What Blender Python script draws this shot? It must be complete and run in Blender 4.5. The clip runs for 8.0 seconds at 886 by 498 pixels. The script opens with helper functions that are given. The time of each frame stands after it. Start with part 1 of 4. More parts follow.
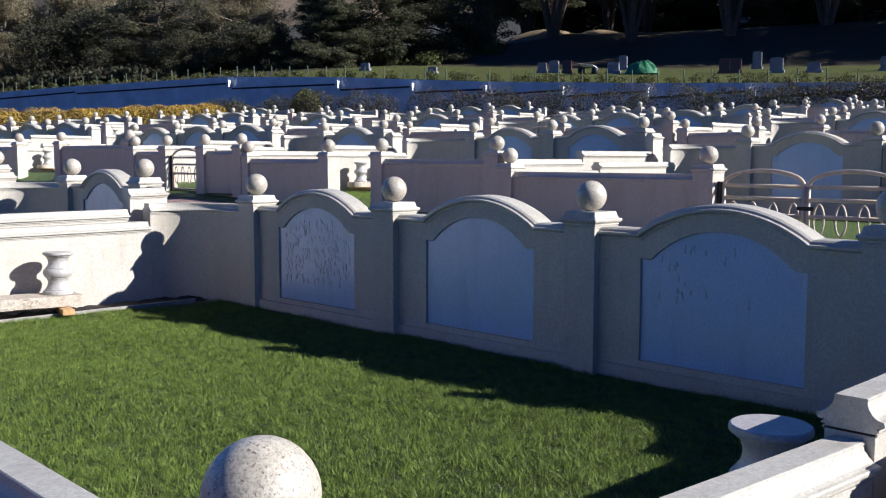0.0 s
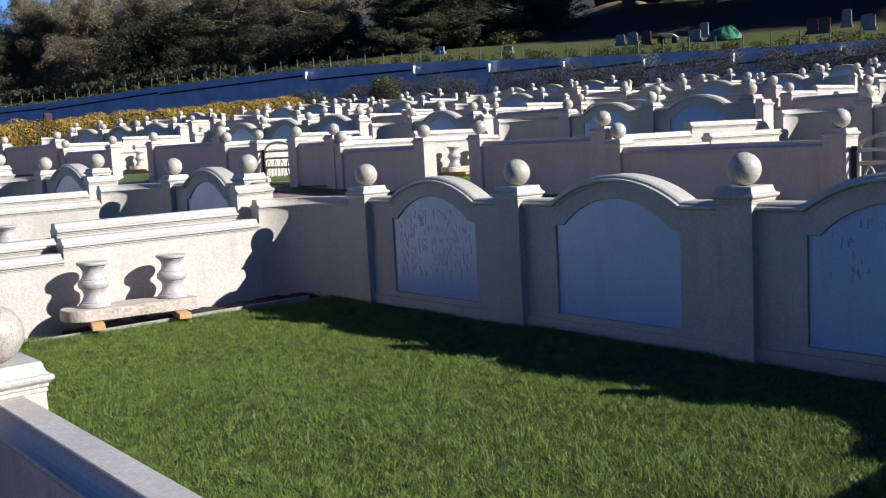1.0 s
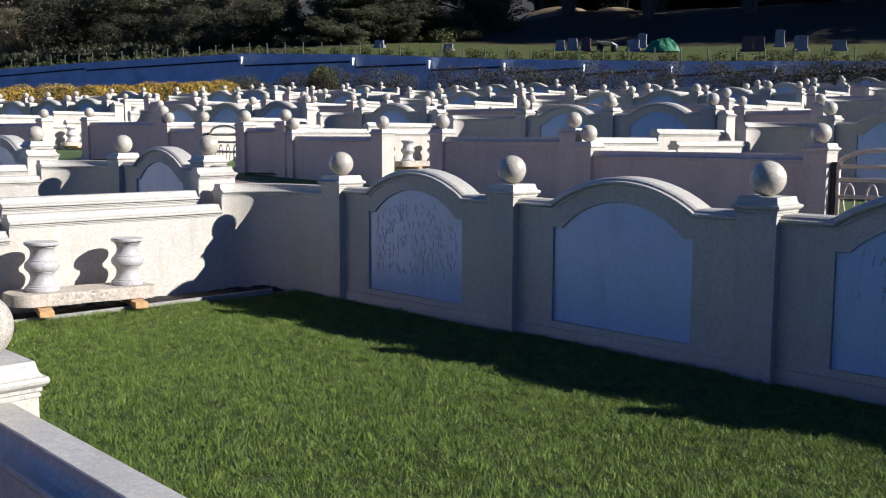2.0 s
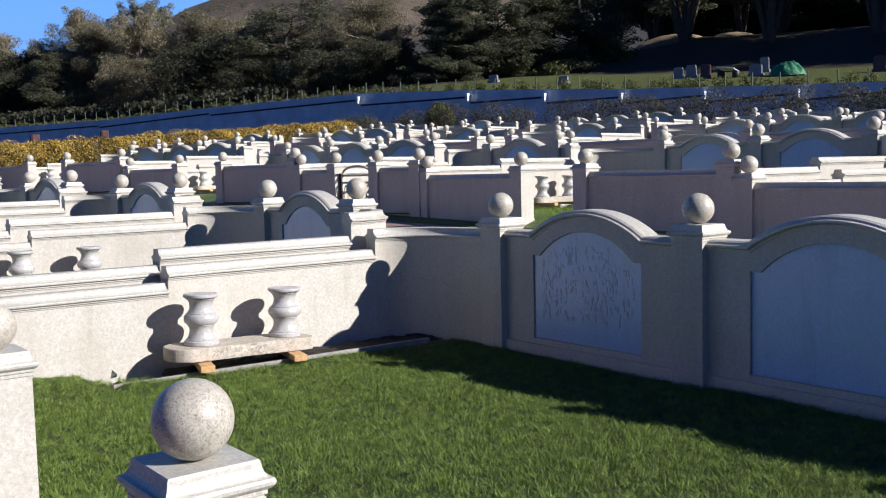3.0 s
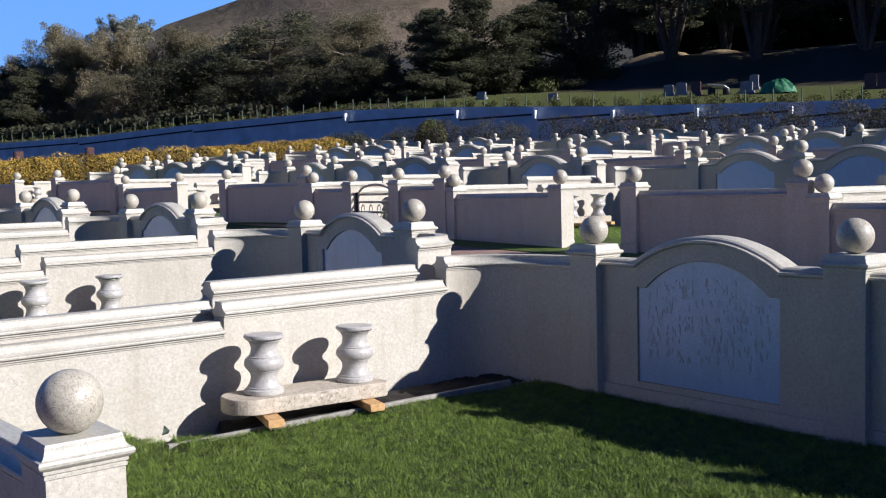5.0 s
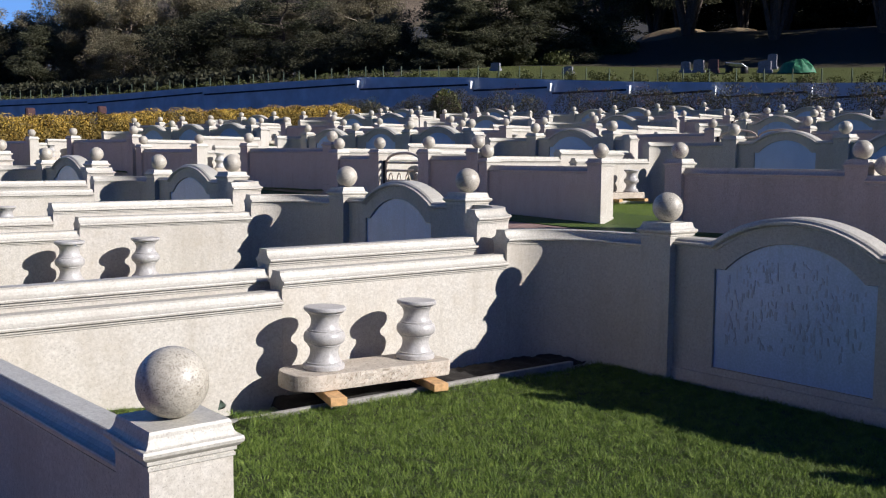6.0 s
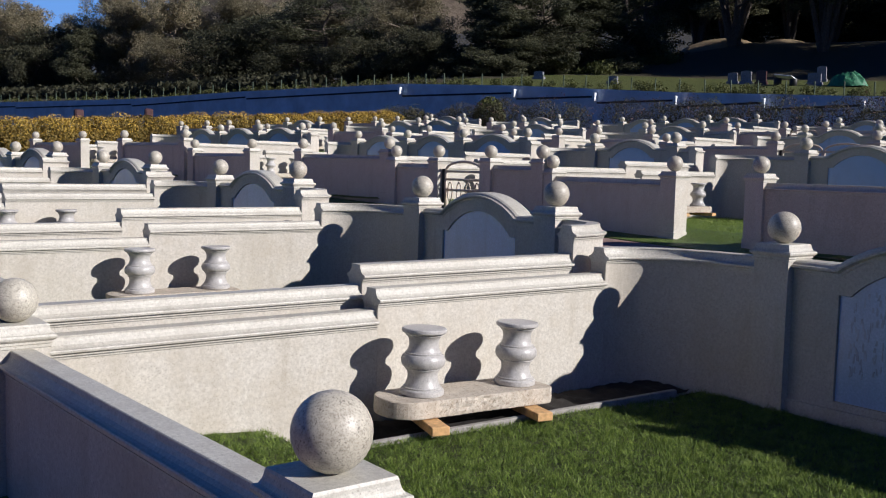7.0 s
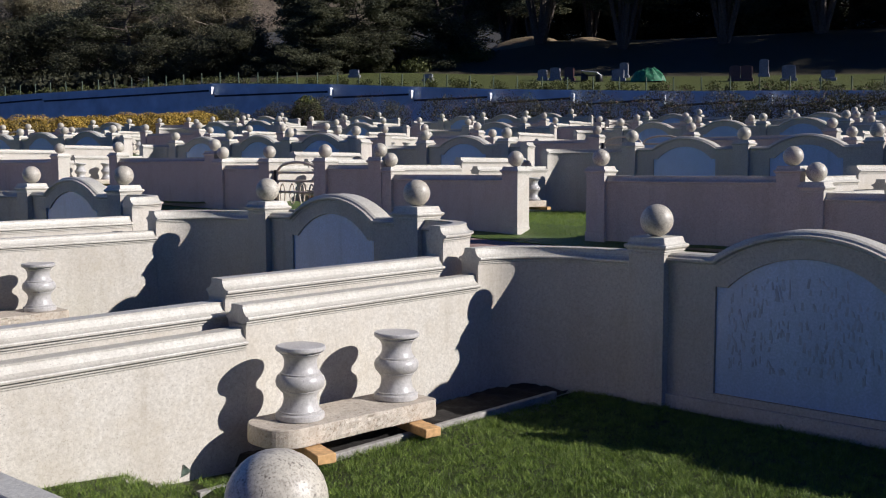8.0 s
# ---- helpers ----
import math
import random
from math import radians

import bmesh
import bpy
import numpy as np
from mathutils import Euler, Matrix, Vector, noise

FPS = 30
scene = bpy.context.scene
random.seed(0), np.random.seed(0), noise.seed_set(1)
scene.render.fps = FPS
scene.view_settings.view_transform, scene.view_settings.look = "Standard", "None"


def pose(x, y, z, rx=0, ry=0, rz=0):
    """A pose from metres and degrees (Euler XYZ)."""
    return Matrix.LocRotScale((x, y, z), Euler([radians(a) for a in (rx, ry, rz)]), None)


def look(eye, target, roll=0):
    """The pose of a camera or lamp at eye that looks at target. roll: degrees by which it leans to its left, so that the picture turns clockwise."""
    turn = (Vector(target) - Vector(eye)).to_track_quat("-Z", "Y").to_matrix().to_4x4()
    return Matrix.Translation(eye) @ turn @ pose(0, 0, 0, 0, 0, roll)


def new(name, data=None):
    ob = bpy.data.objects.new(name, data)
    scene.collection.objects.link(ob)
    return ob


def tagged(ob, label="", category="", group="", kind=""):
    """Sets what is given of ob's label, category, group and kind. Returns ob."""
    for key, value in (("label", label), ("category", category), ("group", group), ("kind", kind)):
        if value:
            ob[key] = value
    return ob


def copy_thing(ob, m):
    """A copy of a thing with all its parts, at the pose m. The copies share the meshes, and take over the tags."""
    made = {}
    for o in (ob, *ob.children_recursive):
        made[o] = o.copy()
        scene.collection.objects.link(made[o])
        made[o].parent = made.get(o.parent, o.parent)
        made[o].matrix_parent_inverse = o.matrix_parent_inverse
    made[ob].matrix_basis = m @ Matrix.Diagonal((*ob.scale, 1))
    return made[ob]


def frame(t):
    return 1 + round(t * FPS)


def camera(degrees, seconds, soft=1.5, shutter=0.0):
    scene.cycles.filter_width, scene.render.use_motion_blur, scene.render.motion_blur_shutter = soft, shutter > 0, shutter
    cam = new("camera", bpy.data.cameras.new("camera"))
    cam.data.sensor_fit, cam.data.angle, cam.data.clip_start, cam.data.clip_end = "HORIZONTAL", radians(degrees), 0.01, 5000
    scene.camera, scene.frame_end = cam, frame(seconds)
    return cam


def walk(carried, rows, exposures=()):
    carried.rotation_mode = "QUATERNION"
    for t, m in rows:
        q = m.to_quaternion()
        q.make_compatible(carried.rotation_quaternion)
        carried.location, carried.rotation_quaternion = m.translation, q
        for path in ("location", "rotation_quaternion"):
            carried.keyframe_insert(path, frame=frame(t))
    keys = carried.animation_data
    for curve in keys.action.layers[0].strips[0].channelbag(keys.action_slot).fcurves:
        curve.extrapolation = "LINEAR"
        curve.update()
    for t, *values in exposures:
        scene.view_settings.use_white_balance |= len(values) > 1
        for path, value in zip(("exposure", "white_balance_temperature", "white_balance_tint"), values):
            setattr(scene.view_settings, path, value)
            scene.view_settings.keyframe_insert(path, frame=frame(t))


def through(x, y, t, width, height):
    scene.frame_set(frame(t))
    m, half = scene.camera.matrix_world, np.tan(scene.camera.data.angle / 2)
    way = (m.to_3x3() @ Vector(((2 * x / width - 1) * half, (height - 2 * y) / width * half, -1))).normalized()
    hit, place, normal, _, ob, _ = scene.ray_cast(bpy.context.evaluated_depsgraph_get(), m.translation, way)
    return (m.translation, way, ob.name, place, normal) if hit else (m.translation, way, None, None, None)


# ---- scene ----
cam = camera(49.4, 8.0, 1.1)
PATH = [
    (0, (0.077, 0.437, 1.305), (1.478, 1.852, 1.117), 0.0),
    (0.5, (0.017, 0.659, 1.296), (1.365, 2.119, 1.069), -1.6),
    (1, (0.1, 0.989, 1.314), (1.377, 2.512, 1.094), -3.1),
    (1.2, (0.104, 1.088, 1.31), (1.388, 2.601, 1.06), -1.9),
    (2.3, (0.043, 1.851, 1.28), (1.451, 3.253, 1.056), 0.3),
    (2.5, (0.05, 1.986, 1.294), (1.399, 3.449, 1.088), 0.0),
    (3, (0.059, 2.264, 1.334), (1.284, 3.837, 1.175), -1.4),
    (3.5, (-0.018, 2.496, 1.36), (1.21, 4.069, 1.232), 0.1),
    (4, (-0.086, 2.777, 1.361), (1.209, 4.296, 1.228), -1.4),
    (4.5, (0.037, 3.17, 1.383), (1.282, 4.731, 1.266), -1.9),
    (5.8, (-0.059, 3.873, 1.364), (1.242, 5.383, 1.201), -0.2),
    (6, (-0.086, 4.003, 1.365), (1.171, 5.548, 1.181), 0.4),
    (6.5, (-0.105, 4.348, 1.376), (1.069, 5.958, 1.201), -0.6),
    (7, (-0.175, 4.555, 1.387), (1.028, 6.144, 1.217), 1.4),
    (7.5, (-0.246, 4.79, 1.408), (1.088, 6.263, 1.186), -0.2),
    (8, (-0.138, 5.073, 1.386), (1.342, 6.408, 1.218), -0.1),
]
walk(cam, [(t, look(eye, target, roll)) for t, eye, target, roll in PATH],
     [(0.0, 0.91, 5060, 12), (0.5, 0.82, 5060, 12), (1.0, 0.80, 5060, 12), (2.5, 0.85, 5060, 12), (3.5, 0.65, 5060, 12), (4.5, 0.70, 5060, 12), (6.0, 0.58, 5140, 13), (6.6, 0.33, 5140, 13), (7.5, 0.44, 5140, 13), (8.0, 0.43, 5140, 13)])

# ---- light ----
SUN = Vector((0.568, -0.96, 0.575)).normalized()          # towards the sun
world = bpy.data.worlds.new("sky")
scene.world = world
world.use_nodes = True
wn = world.node_tree
sky = wn.nodes.new("ShaderNodeTexSky")
sky.sky_type = "NISHITA"
sky.sun_disc = False
sky.sun_elevation = math.asin(SUN.z)
sky.sun_rotation = math.atan2(SUN.x, SUN.y)
sky.air_density, sky.dust_density, sky.ozone_density = 1.0, 0.2, 10.0
deep = wn.nodes.new("ShaderNodeMix")                     # a deep, dry winter blue
deep.data_type, deep.blend_type = "RGBA", "MULTIPLY"
deep.inputs[0].default_value = 1.0
deep.inputs[7].default_value = (0.63, 0.90, 1.36, 1.0)
wn.links.new(sky.outputs[0], deep.inputs[6])
wn.links.new(deep.outputs[2], wn.nodes["Background"].inputs[0])
wn.nodes["Background"].inputs[1].default_value = 0.0205
lamp = bpy.data.lights.new("sun", "SUN")
lamp.energy, lamp.angle, lamp.color = 5.0, radians(0.53), (1.0, 0.83, 0.62)
sun = new("sun", lamp)
sun.matrix_world = look(SUN * 60, (0, 0, 0))


# ---- materials ----
class Mat:
    """A small builder for node materials."""

    def __init__(self, name, rough=0.7, metal=0.0, spec=0.5):
        self.m = bpy.data.materials.new(name)
        self.m.use_nodes = True
        self.t = self.m.node_tree
        self.b = self.t.nodes["Principled BSDF"]
        self.b.inputs["Roughness"].default_value = rough
        self.b.inputs["Metallic"].default_value = metal
        self.b.inputs["Specular IOR Level"].default_value = spec
        self.coord = None

    def node(self, kind, **values):
        n = self.t.nodes.new(kind)
        for k, v in values.items():
            n.inputs[k].default_value = v
        return n

    def link(self, a, b):
        self.t.links.new(a, b)

    def place(self):
        """Object coordinates, shifted at random from object to object."""
        if self.coord is None:
            c, o, a = self.node("ShaderNodeTexCoord"), self.node("ShaderNodeObjectInfo"), self.node("ShaderNodeVectorMath")
            mul = self.node("ShaderNodeMath")
            mul.operation = "MULTIPLY"
            mul.inputs[1].default_value = 37.0
            self.link(o.outputs["Random"], mul.inputs[0])
            a.operation = "ADD"
            self.link(c.outputs["Object"], a.inputs[0])
            self.link(mul.outputs[0], a.inputs[1])
            self.coord = a.outputs[0]
        return self.coord

    def noise(self, scale, detail=4.0, rough=0.6, stretch=None):
        n = self.node("ShaderNodeTexNoise", Scale=scale, Detail=detail, Roughness=rough)
        v = self.place()
        if stretch:
            mp = self.node("ShaderNodeMapping")
            mp.inputs["Scale"].default_value = stretch
            self.link(v, mp.inputs["Vector"])
            v = mp.outputs[0]
        self.link(v, n.inputs["Vector"])
        return n.outputs["Fac"]

    def ramp(self, fac, stops):
        r = self.node("ShaderNodeValToRGB")
        e = r.color_ramp.elements
        while len(e) < len(stops):
            e.new(0.5)
        for el, (p, c) in zip(e, stops):
            el.position, el.color = p, (*c, 1.0) if len(c) == 3 else c
        self.link(fac, r.inputs[0])
        return r.outputs[0]

    def mix(self, a, b, fac, mode="MIX"):
        n = self.node("ShaderNodeMix")
        n.data_type, n.blend_type = "RGBA", mode
        for sock, v in ((n.inputs[6], a), (n.inputs[7], b), (n.inputs[0], fac)):
            if isinstance(v, (int, float)):
                sock.default_value = v
            elif isinstance(v, tuple):
                sock.default_value = (*v, 1.0)
            else:
                self.link(v, sock)
        return n.outputs[2]

    def colour(self, sock):
        self.link(sock, self.b.inputs["Base Color"])
        return self

    def bump(self, fac, strength=0.3, distance=0.01):
        n = self.node("ShaderNodeBump", Strength=strength, Distance=distance)
        self.link(fac, n.inputs["Height"])
        self.link(n.outputs[0], self.b.inputs["Normal"])
        return self


def granite(name, base, speck, stain, rough, grain=150.0, amount=0.6, bump=0.25):
    k = Mat(name, rough)
    fine = k.noise(grain, 5.0, 0.75)
    mid = k.noise(grain * 0.32, 3.0, 0.65)
    patch = k.noise(11.0, 4.0, 0.65)
    big = k.noise(2.3, 5.0, 0.6)
    drip = k.noise(7.0, 4.0, 0.6, (1.0, 1.0, 0.16))
    c = k.mix(base, tuple(min(1.0, v * 1.28) for v in base), k.ramp(mid, [(0.46, (0.0,) * 3), (0.64, (0.6,) * 3)]))
    c = k.mix(c, tuple(v * 0.78 for v in stain), k.ramp(mid, [(0.33, (0.55 * amount,) * 3), (0.46, (0.0,) * 3)]))
    pit = k.noise(grain * 0.6, 6.0, 0.8)
    c = k.mix(c, tuple(v * 0.75 for v in speck), k.ramp(pit, [(0.31, (min(1.0, amount * 1.3),) * 3), (0.40, (0.0,) * 3)]))
    c = k.mix(c, speck, k.ramp(fine, [(0.30, (amount,) * 3), (0.52, (0.0,) * 3)]))
    crystal = k.noise(grain * 0.75, 1.5, 0.5)
    c = k.mix(c, tuple(v * 0.7 for v in speck), k.ramp(crystal, [(0.29, (amount,) * 3), (0.37, (0.0,) * 3)]))
    c = k.mix(c, stain, k.ramp(patch, [(0.48, (0.0,) * 3), (0.78, (0.42,) * 3)]))
    c = k.mix(c, stain, k.ramp(big, [(0.46, (0.0,) * 3), (0.78, (0.42,) * 3)]))
    c = k.mix(c, tuple(v * 0.7 for v in stain), k.ramp(drip, [(0.56, (0.0,) * 3), (0.80, (0.46,) * 3)]))
    streak = k.noise(3.2, 3.0, 0.55, (1.0, 1.0, 0.10))
    c = k.mix(c, tuple(v * 0.8 for v in stain), k.ramp(streak, [(0.52, (0.0,) * 3), (0.74, (0.30,) * 3)]))
    own = k.node("ShaderNodeObjectInfo")                  # each block a shade of its own
    c = k.mix(c, (0.87, 0.865, 0.87), k.ramp(own.outputs["Random"], [(0.15, (0.0,) * 3), (0.95, (0.7,) * 3)]), "MULTIPLY")
    return k.colour(c).bump(fine, bump, 0.002).m


STONE = granite("flamed granite", (0.540, 0.510, 0.440), (0.22, 0.195, 0.16), (0.43, 0.375, 0.28), 0.75, 170.0, 0.46)
CAPS = granite("honed granite", (0.54, 0.52, 0.445), (0.20, 0.18, 0.145), (0.37, 0.33, 0.265), 0.5, 190.0, 0.48, 0.12)
BALL = granite("polished granite", (0.55, 0.515, 0.42), (0.095, 0.082, 0.066), (0.34, 0.295, 0.23), 0.45, 190.0, 0.85, 0.10)
# pale grey stone; the sky's blue reflection is put into its base colour
TABLET = granite("sky-tinted polished granite", (0.44, 0.575, 0.79), (0.39, 0.50, 0.67), (0.40, 0.50, 0.68), 0.22, 220.0, 0.35, 0.02)
LEGSTONE = granite("polished bench granite", (0.49, 0.475, 0.45), (0.27, 0.255, 0.245), (0.39, 0.36, 0.325), 0.36, 180.0, 0.5, 0.03)
SLABSTONE = granite("sawn travertine", (0.52, 0.47, 0.385), (0.22, 0.155, 0.10), (0.41, 0.325, 0.225), 0.75, 70.0, 0.6, 0.9)
CURB = granite("concrete", (0.36, 0.345, 0.31), (0.16, 0.15, 0.135), (0.22, 0.20, 0.17), 0.85, 90.0, 0.5, 0.3)


def grass_mat(name, low, high, dry):
    k = Mat(name, 0.6, 0.0, 0.3)
    a, b = k.noise(3.0, 5.0), k.noise(42.0, 3.0)
    c = k.mix(low, high, k.ramp(b, [(0.35, (0.0,) * 3), (0.66, (1.0,) * 3)]))
    c = k.mix(c, dry, k.ramp(a, [(0.50, (0.0,) * 3), (0.75, (0.5,) * 3)]))
    return k.colour(c).bump(b, 0.8, 0.03).m


LAWN = grass_mat("lawn", (0.055, 0.090, 0.016), (0.150, 0.205, 0.042), (0.17, 0.20, 0.058))
BANK = grass_mat("burial lawn", (0.050, 0.064, 0.016), (0.120, 0.135, 0.036), (0.17, 0.16, 0.058))
DRY = grass_mat("dry tan bank", (0.18, 0.135, 0.08), (0.33, 0.255, 0.155), (0.14, 0.13, 0.06))
# LAWN darkened, the shade between the blades painted into the sod
SOD = grass_mat("shade-dark sod under blades", (0.016, 0.023, 0.005), (0.044, 0.058, 0.012), (0.055, 0.058, 0.018))
EARTH = grass_mat("rough ground", (0.016, 0.018, 0.008), (0.034, 0.034, 0.015), (0.050, 0.042, 0.022))
LITTER = grass_mat("leaf litter", (0.045, 0.042, 0.026), (0.090, 0.080, 0.050), (0.13, 0.105, 0.066))


def leaf_mat(name, dark, light, rough=0.6, through=0.25, patch=0.0):
    k = Mat(name, rough, 0.0, 0.25)
    g = k.node("ShaderNodeNewGeometry")
    o = k.node("ShaderNodeObjectInfo")
    c = k.mix(dark, light, g.outputs["Random Per Island"])
    c = k.mix(c, tuple(v * 0.62 for v in dark), k.ramp(o.outputs["Random"], [(0.0, (0.0,) * 3), (1.0, (0.6,) * 3)]))
    if patch:                                         # uneven patches of turf
        c = k.mix(c, tuple(v * 0.45 for v in dark), k.ramp(k.noise(13.0, 4.0, 0.65), [(0.42, (0.0,) * 3), (0.66, (patch,) * 3)]))
    k.colour(c)
    tr = k.node("ShaderNodeBsdfTranslucent")
    k.link(c, tr.inputs["Color"])
    mx = k.node("ShaderNodeMixShader")
    mx.inputs[0].default_value = through
    k.link(k.b.outputs[0], mx.inputs[1])
    k.link(tr.outputs[0], mx.inputs[2])
    k.link(mx.outputs[0], k.t.nodes["Material Output"].inputs["Surface"])
    return k.m


BLADE = leaf_mat("grass blade", (0.105, 0.175, 0.022), (0.44, 0.55, 0.110), 0.5, 0.12, 0.75)
EUCALYPT = leaf_mat("eucalyptus leaf", (0.21, 0.195, 0.115), (0.42, 0.36, 0.235), 0.6, 0.5)
GUM = leaf_mat("grey gum leaf", (0.20, 0.20, 0.135), (0.38, 0.36, 0.25), 0.6, 0.5)
CYPRESS = leaf_mat("cypress needle", (0.062, 0.070, 0.040), (0.185, 0.182, 0.104), 0.75, 0.45)
OAK = leaf_mat("dark leaf", (0.055, 0.060, 0.034), (0.145, 0.138, 0.080), 0.7, 0.45)
GOLD = leaf_mat("yellow leaf", (0.46, 0.31, 0.045), (0.76, 0.55, 0.105), 0.6, 0.3)
# olive leaves, darkened: the hedge's inner and lower shade is in the colour
OLIVE_SHADE = leaf_mat("shade-dark olive hedge leaf", (0.13, 0.098, 0.026), (0.30, 0.215, 0.050), 0.6, 0.25)
ROSE = leaf_mat("rose leaf", (0.040, 0.043, 0.022), (0.115, 0.100, 0.058), 0.6, 0.2)
PETAL = leaf_mat("rose petal", (0.16, 0.075, 0.075), (0.32, 0.185, 0.18), 0.6, 0.3)
SHRUB = leaf_mat("shrub leaf", (0.08, 0.095, 0.028), (0.20, 0.205, 0.07), 0.6, 0.3)


def plain(name, col, rough=0.6, metal=0.0, vary=0.25, scale=14.0, bump=0.15):
    k = Mat(name, rough, metal)
    f = k.noise(scale, 5.0)
    c = k.mix(tuple(v * (1 - vary) for v in col), tuple(min(1.0, v * (1 + vary)) for v in col), k.ramp(f, [(0.3, (0.0,) * 3), (0.7, (1.0,) * 3)]))
    return k.colour(c).bump(f, bump, 0.004).m


BARK = plain("bark", (0.085, 0.068, 0.053), 0.9, 0, 0.5, 6.0, 0.8)
PALEBARK = plain("pale bark", (0.26, 0.22, 0.17), 0.85, 0, 0.4, 4.0, 0.6)
TIMBER = plain("fir timber", (0.56, 0.345, 0.14), 0.7, 0, 0.25, 30.0)
IRON = plain("painted gate metal", (0.56, 0.48, 0.37), 0.45, 0.0, 0.15)
BLACKIRON = plain("dark gate hinge", (0.03, 0.03, 0.03), 0.5, 0.5)
RETAIN = plain("weathered retaining wall plaster", (0.68, 0.71, 0.78), 0.85, 0, 0.18, 0.9, 0.3)
RETAINCAP = plain("dark drainage joint", (0.035, 0.035, 0.045), 0.85, 0, 0.2, 2.0)
STAKE = plain("green stake", (0.05, 0.075, 0.04), 0.7)
GREYSTONE = plain("grey headstone granite", (0.21, 0.215, 0.245), 0.4, 0, 0.3, 9.0)
REDSTONE = plain("red headstone granite", (0.070, 0.036, 0.036), 0.35, 0, 0.3, 9.0)
TARP = plain("green tarpaulin", (0.040, 0.170, 0.080), 0.6, 0, 0.5, 5.0, 0.6)
WHITE = plain("white sheet", (0.72, 0.74, 0.76), 0.6)
PAVER = plain("pink brick paving", (0.30, 0.20, 0.165), 0.85, 0, 0.35, 9.0, 0.4)
MARK = plain("engraved strokes", (0.30, 0.37, 0.50), 0.45)
SCRAP = plain("dark green and white scrap", (0.10, 0.13, 0.10), 0.5, 0, 0.95, 60.0)
SOIL = plain("dark dug soil", (0.014, 0.011, 0.008), 0.95, 0, 0.5, 30.0, 0.9)


def hill_mat():
    k = Mat("dry hillside", 0.95, 0, 0.1)
    a, b = k.noise(0.012, 6.0, 0.62), k.noise(0.11, 6.0, 0.7)
    c = k.mix((0.195, 0.155, 0.11), (0.10, 0.086, 0.058), k.ramp(a, [(0.44, (0.0,) * 3), (0.60, (1.0,) * 3)]))
    c = k.mix(c, (0.062, 0.060, 0.036), k.ramp(b, [(0.50, (0.0,) * 3), (0.72, (0.6,) * 3)]))
    return k.colour(c).bump(b, 0.6, 4.0).m


HILL = hill_mat()


# ---- mesh helpers ----
def mesh_of(name, verts, faces, mat, smooth=False):
    me = bpy.data.meshes.new(name)
    me.from_pydata([tuple(v) for v in verts], [], faces)
    me.materials.append(mat)
    if smooth:
        me.polygons.foreach_set("use_smooth", [True] * len(me.polygons))
    me.update()
    return me


def thing(name, label, category, group="", kind="", m=None):
    """An Empty that carries the parts of one thing."""
    ob = tagged(new(name), label, category, group, kind)
    ob.empty_display_size = 0.1
    if m is not None:
        ob.matrix_basis = m
    return ob


def part(name, me, parent, m=None, label=""):
    ob = new(name, me)
    ob.parent = parent
    if m is not None:
        ob.matrix_basis = m
    return tagged(ob, label) if label else ob


def single(name, me, label, category, group="", kind="", m=None):
    ob = tagged(new(name, me), label, category, group, kind)
    if m is not None:
        ob.matrix_basis = m
    return ob


def box_mesh(name, x0, x1, y0, y1, z0, z1, mat, bevel=0.006):
    bm = bmesh.new()
    bmesh.ops.create_cube(bm, size=1.0, matrix=Matrix.Translation(((x0 + x1) / 2, (y0 + y1) / 2, (z0 + z1) / 2)) @ Matrix.Diagonal((x1 - x0, y1 - y0, z1 - z0, 1)))
    if bevel:
        bmesh.ops.bevel(bm, geom=bm.edges[:], offset=bevel, segments=1, affect="EDGES")
    me = bpy.data.meshes.new(name)
    bm.to_mesh(me)
    bm.free()
    me.materials.append(mat)
    return me


def lathe(name, profile, mat, seg=28, crisp=None):
    """A turned shape from (radius, height) pairs, closed at both ends; turns sharper than crisp degrees stay sharp."""
    verts, faces, sharp = [], [], {0, len(profile) - 1} if crisp else set()
    for j, (r, z) in enumerate(profile):
        for i in range(seg):
            a = 2 * math.pi * i / seg
            verts.append((r * math.cos(a), r * math.sin(a), z))
        if crisp and 0 < j < len(profile) - 1:
            (r0, z0), (r2, z2) = profile[j - 1], profile[j + 1]
            turn = math.atan2(z2 - z, r2 - r) - math.atan2(z - z0, r - r0)
            if abs((math.degrees(turn) + 180) % 360 - 180) > crisp:
                sharp.add(j)
    for j in range(len(profile) - 1):
        for i in range(seg):
            k = (i + 1) % seg
            faces.append((j * seg + i, j * seg + k, (j + 1) * seg + k, (j + 1) * seg + i))
    faces.append(tuple(reversed(range(seg))))
    faces.append(tuple(range((len(profile) - 1) * seg, len(profile) * seg)))
    me = mesh_of(name, verts, faces, mat, True)
    if sharp:
        me.update(calc_edges=True)
        mark = me.attributes.new("sharp_edge", "BOOLEAN", "EDGE")
        for e in me.edges:
            u, v = e.vertices
            if u // seg == v // seg and u // seg in sharp:
                mark.data[e.index].value = True
    return me


def square_stack(name, profile, mat):
    """Stacked square sections from (half width, height) pairs."""
    verts, faces = [], []
    for h, z in profile:
        verts += [(-h, -h, z), (h, -h, z), (h, h, z), (-h, h, z)]
    for j in range(len(profile) - 1):
        for i in range(4):
            k = (i + 1) % 4
            faces.append((j * 4 + i, j * 4 + k, j * 4 + 4 + k, j * 4 + 4 + i))
    faces += [(3, 2, 1, 0), tuple(range(len(verts) - 4, len(verts)))]
    return mesh_of(name, verts, faces, mat)


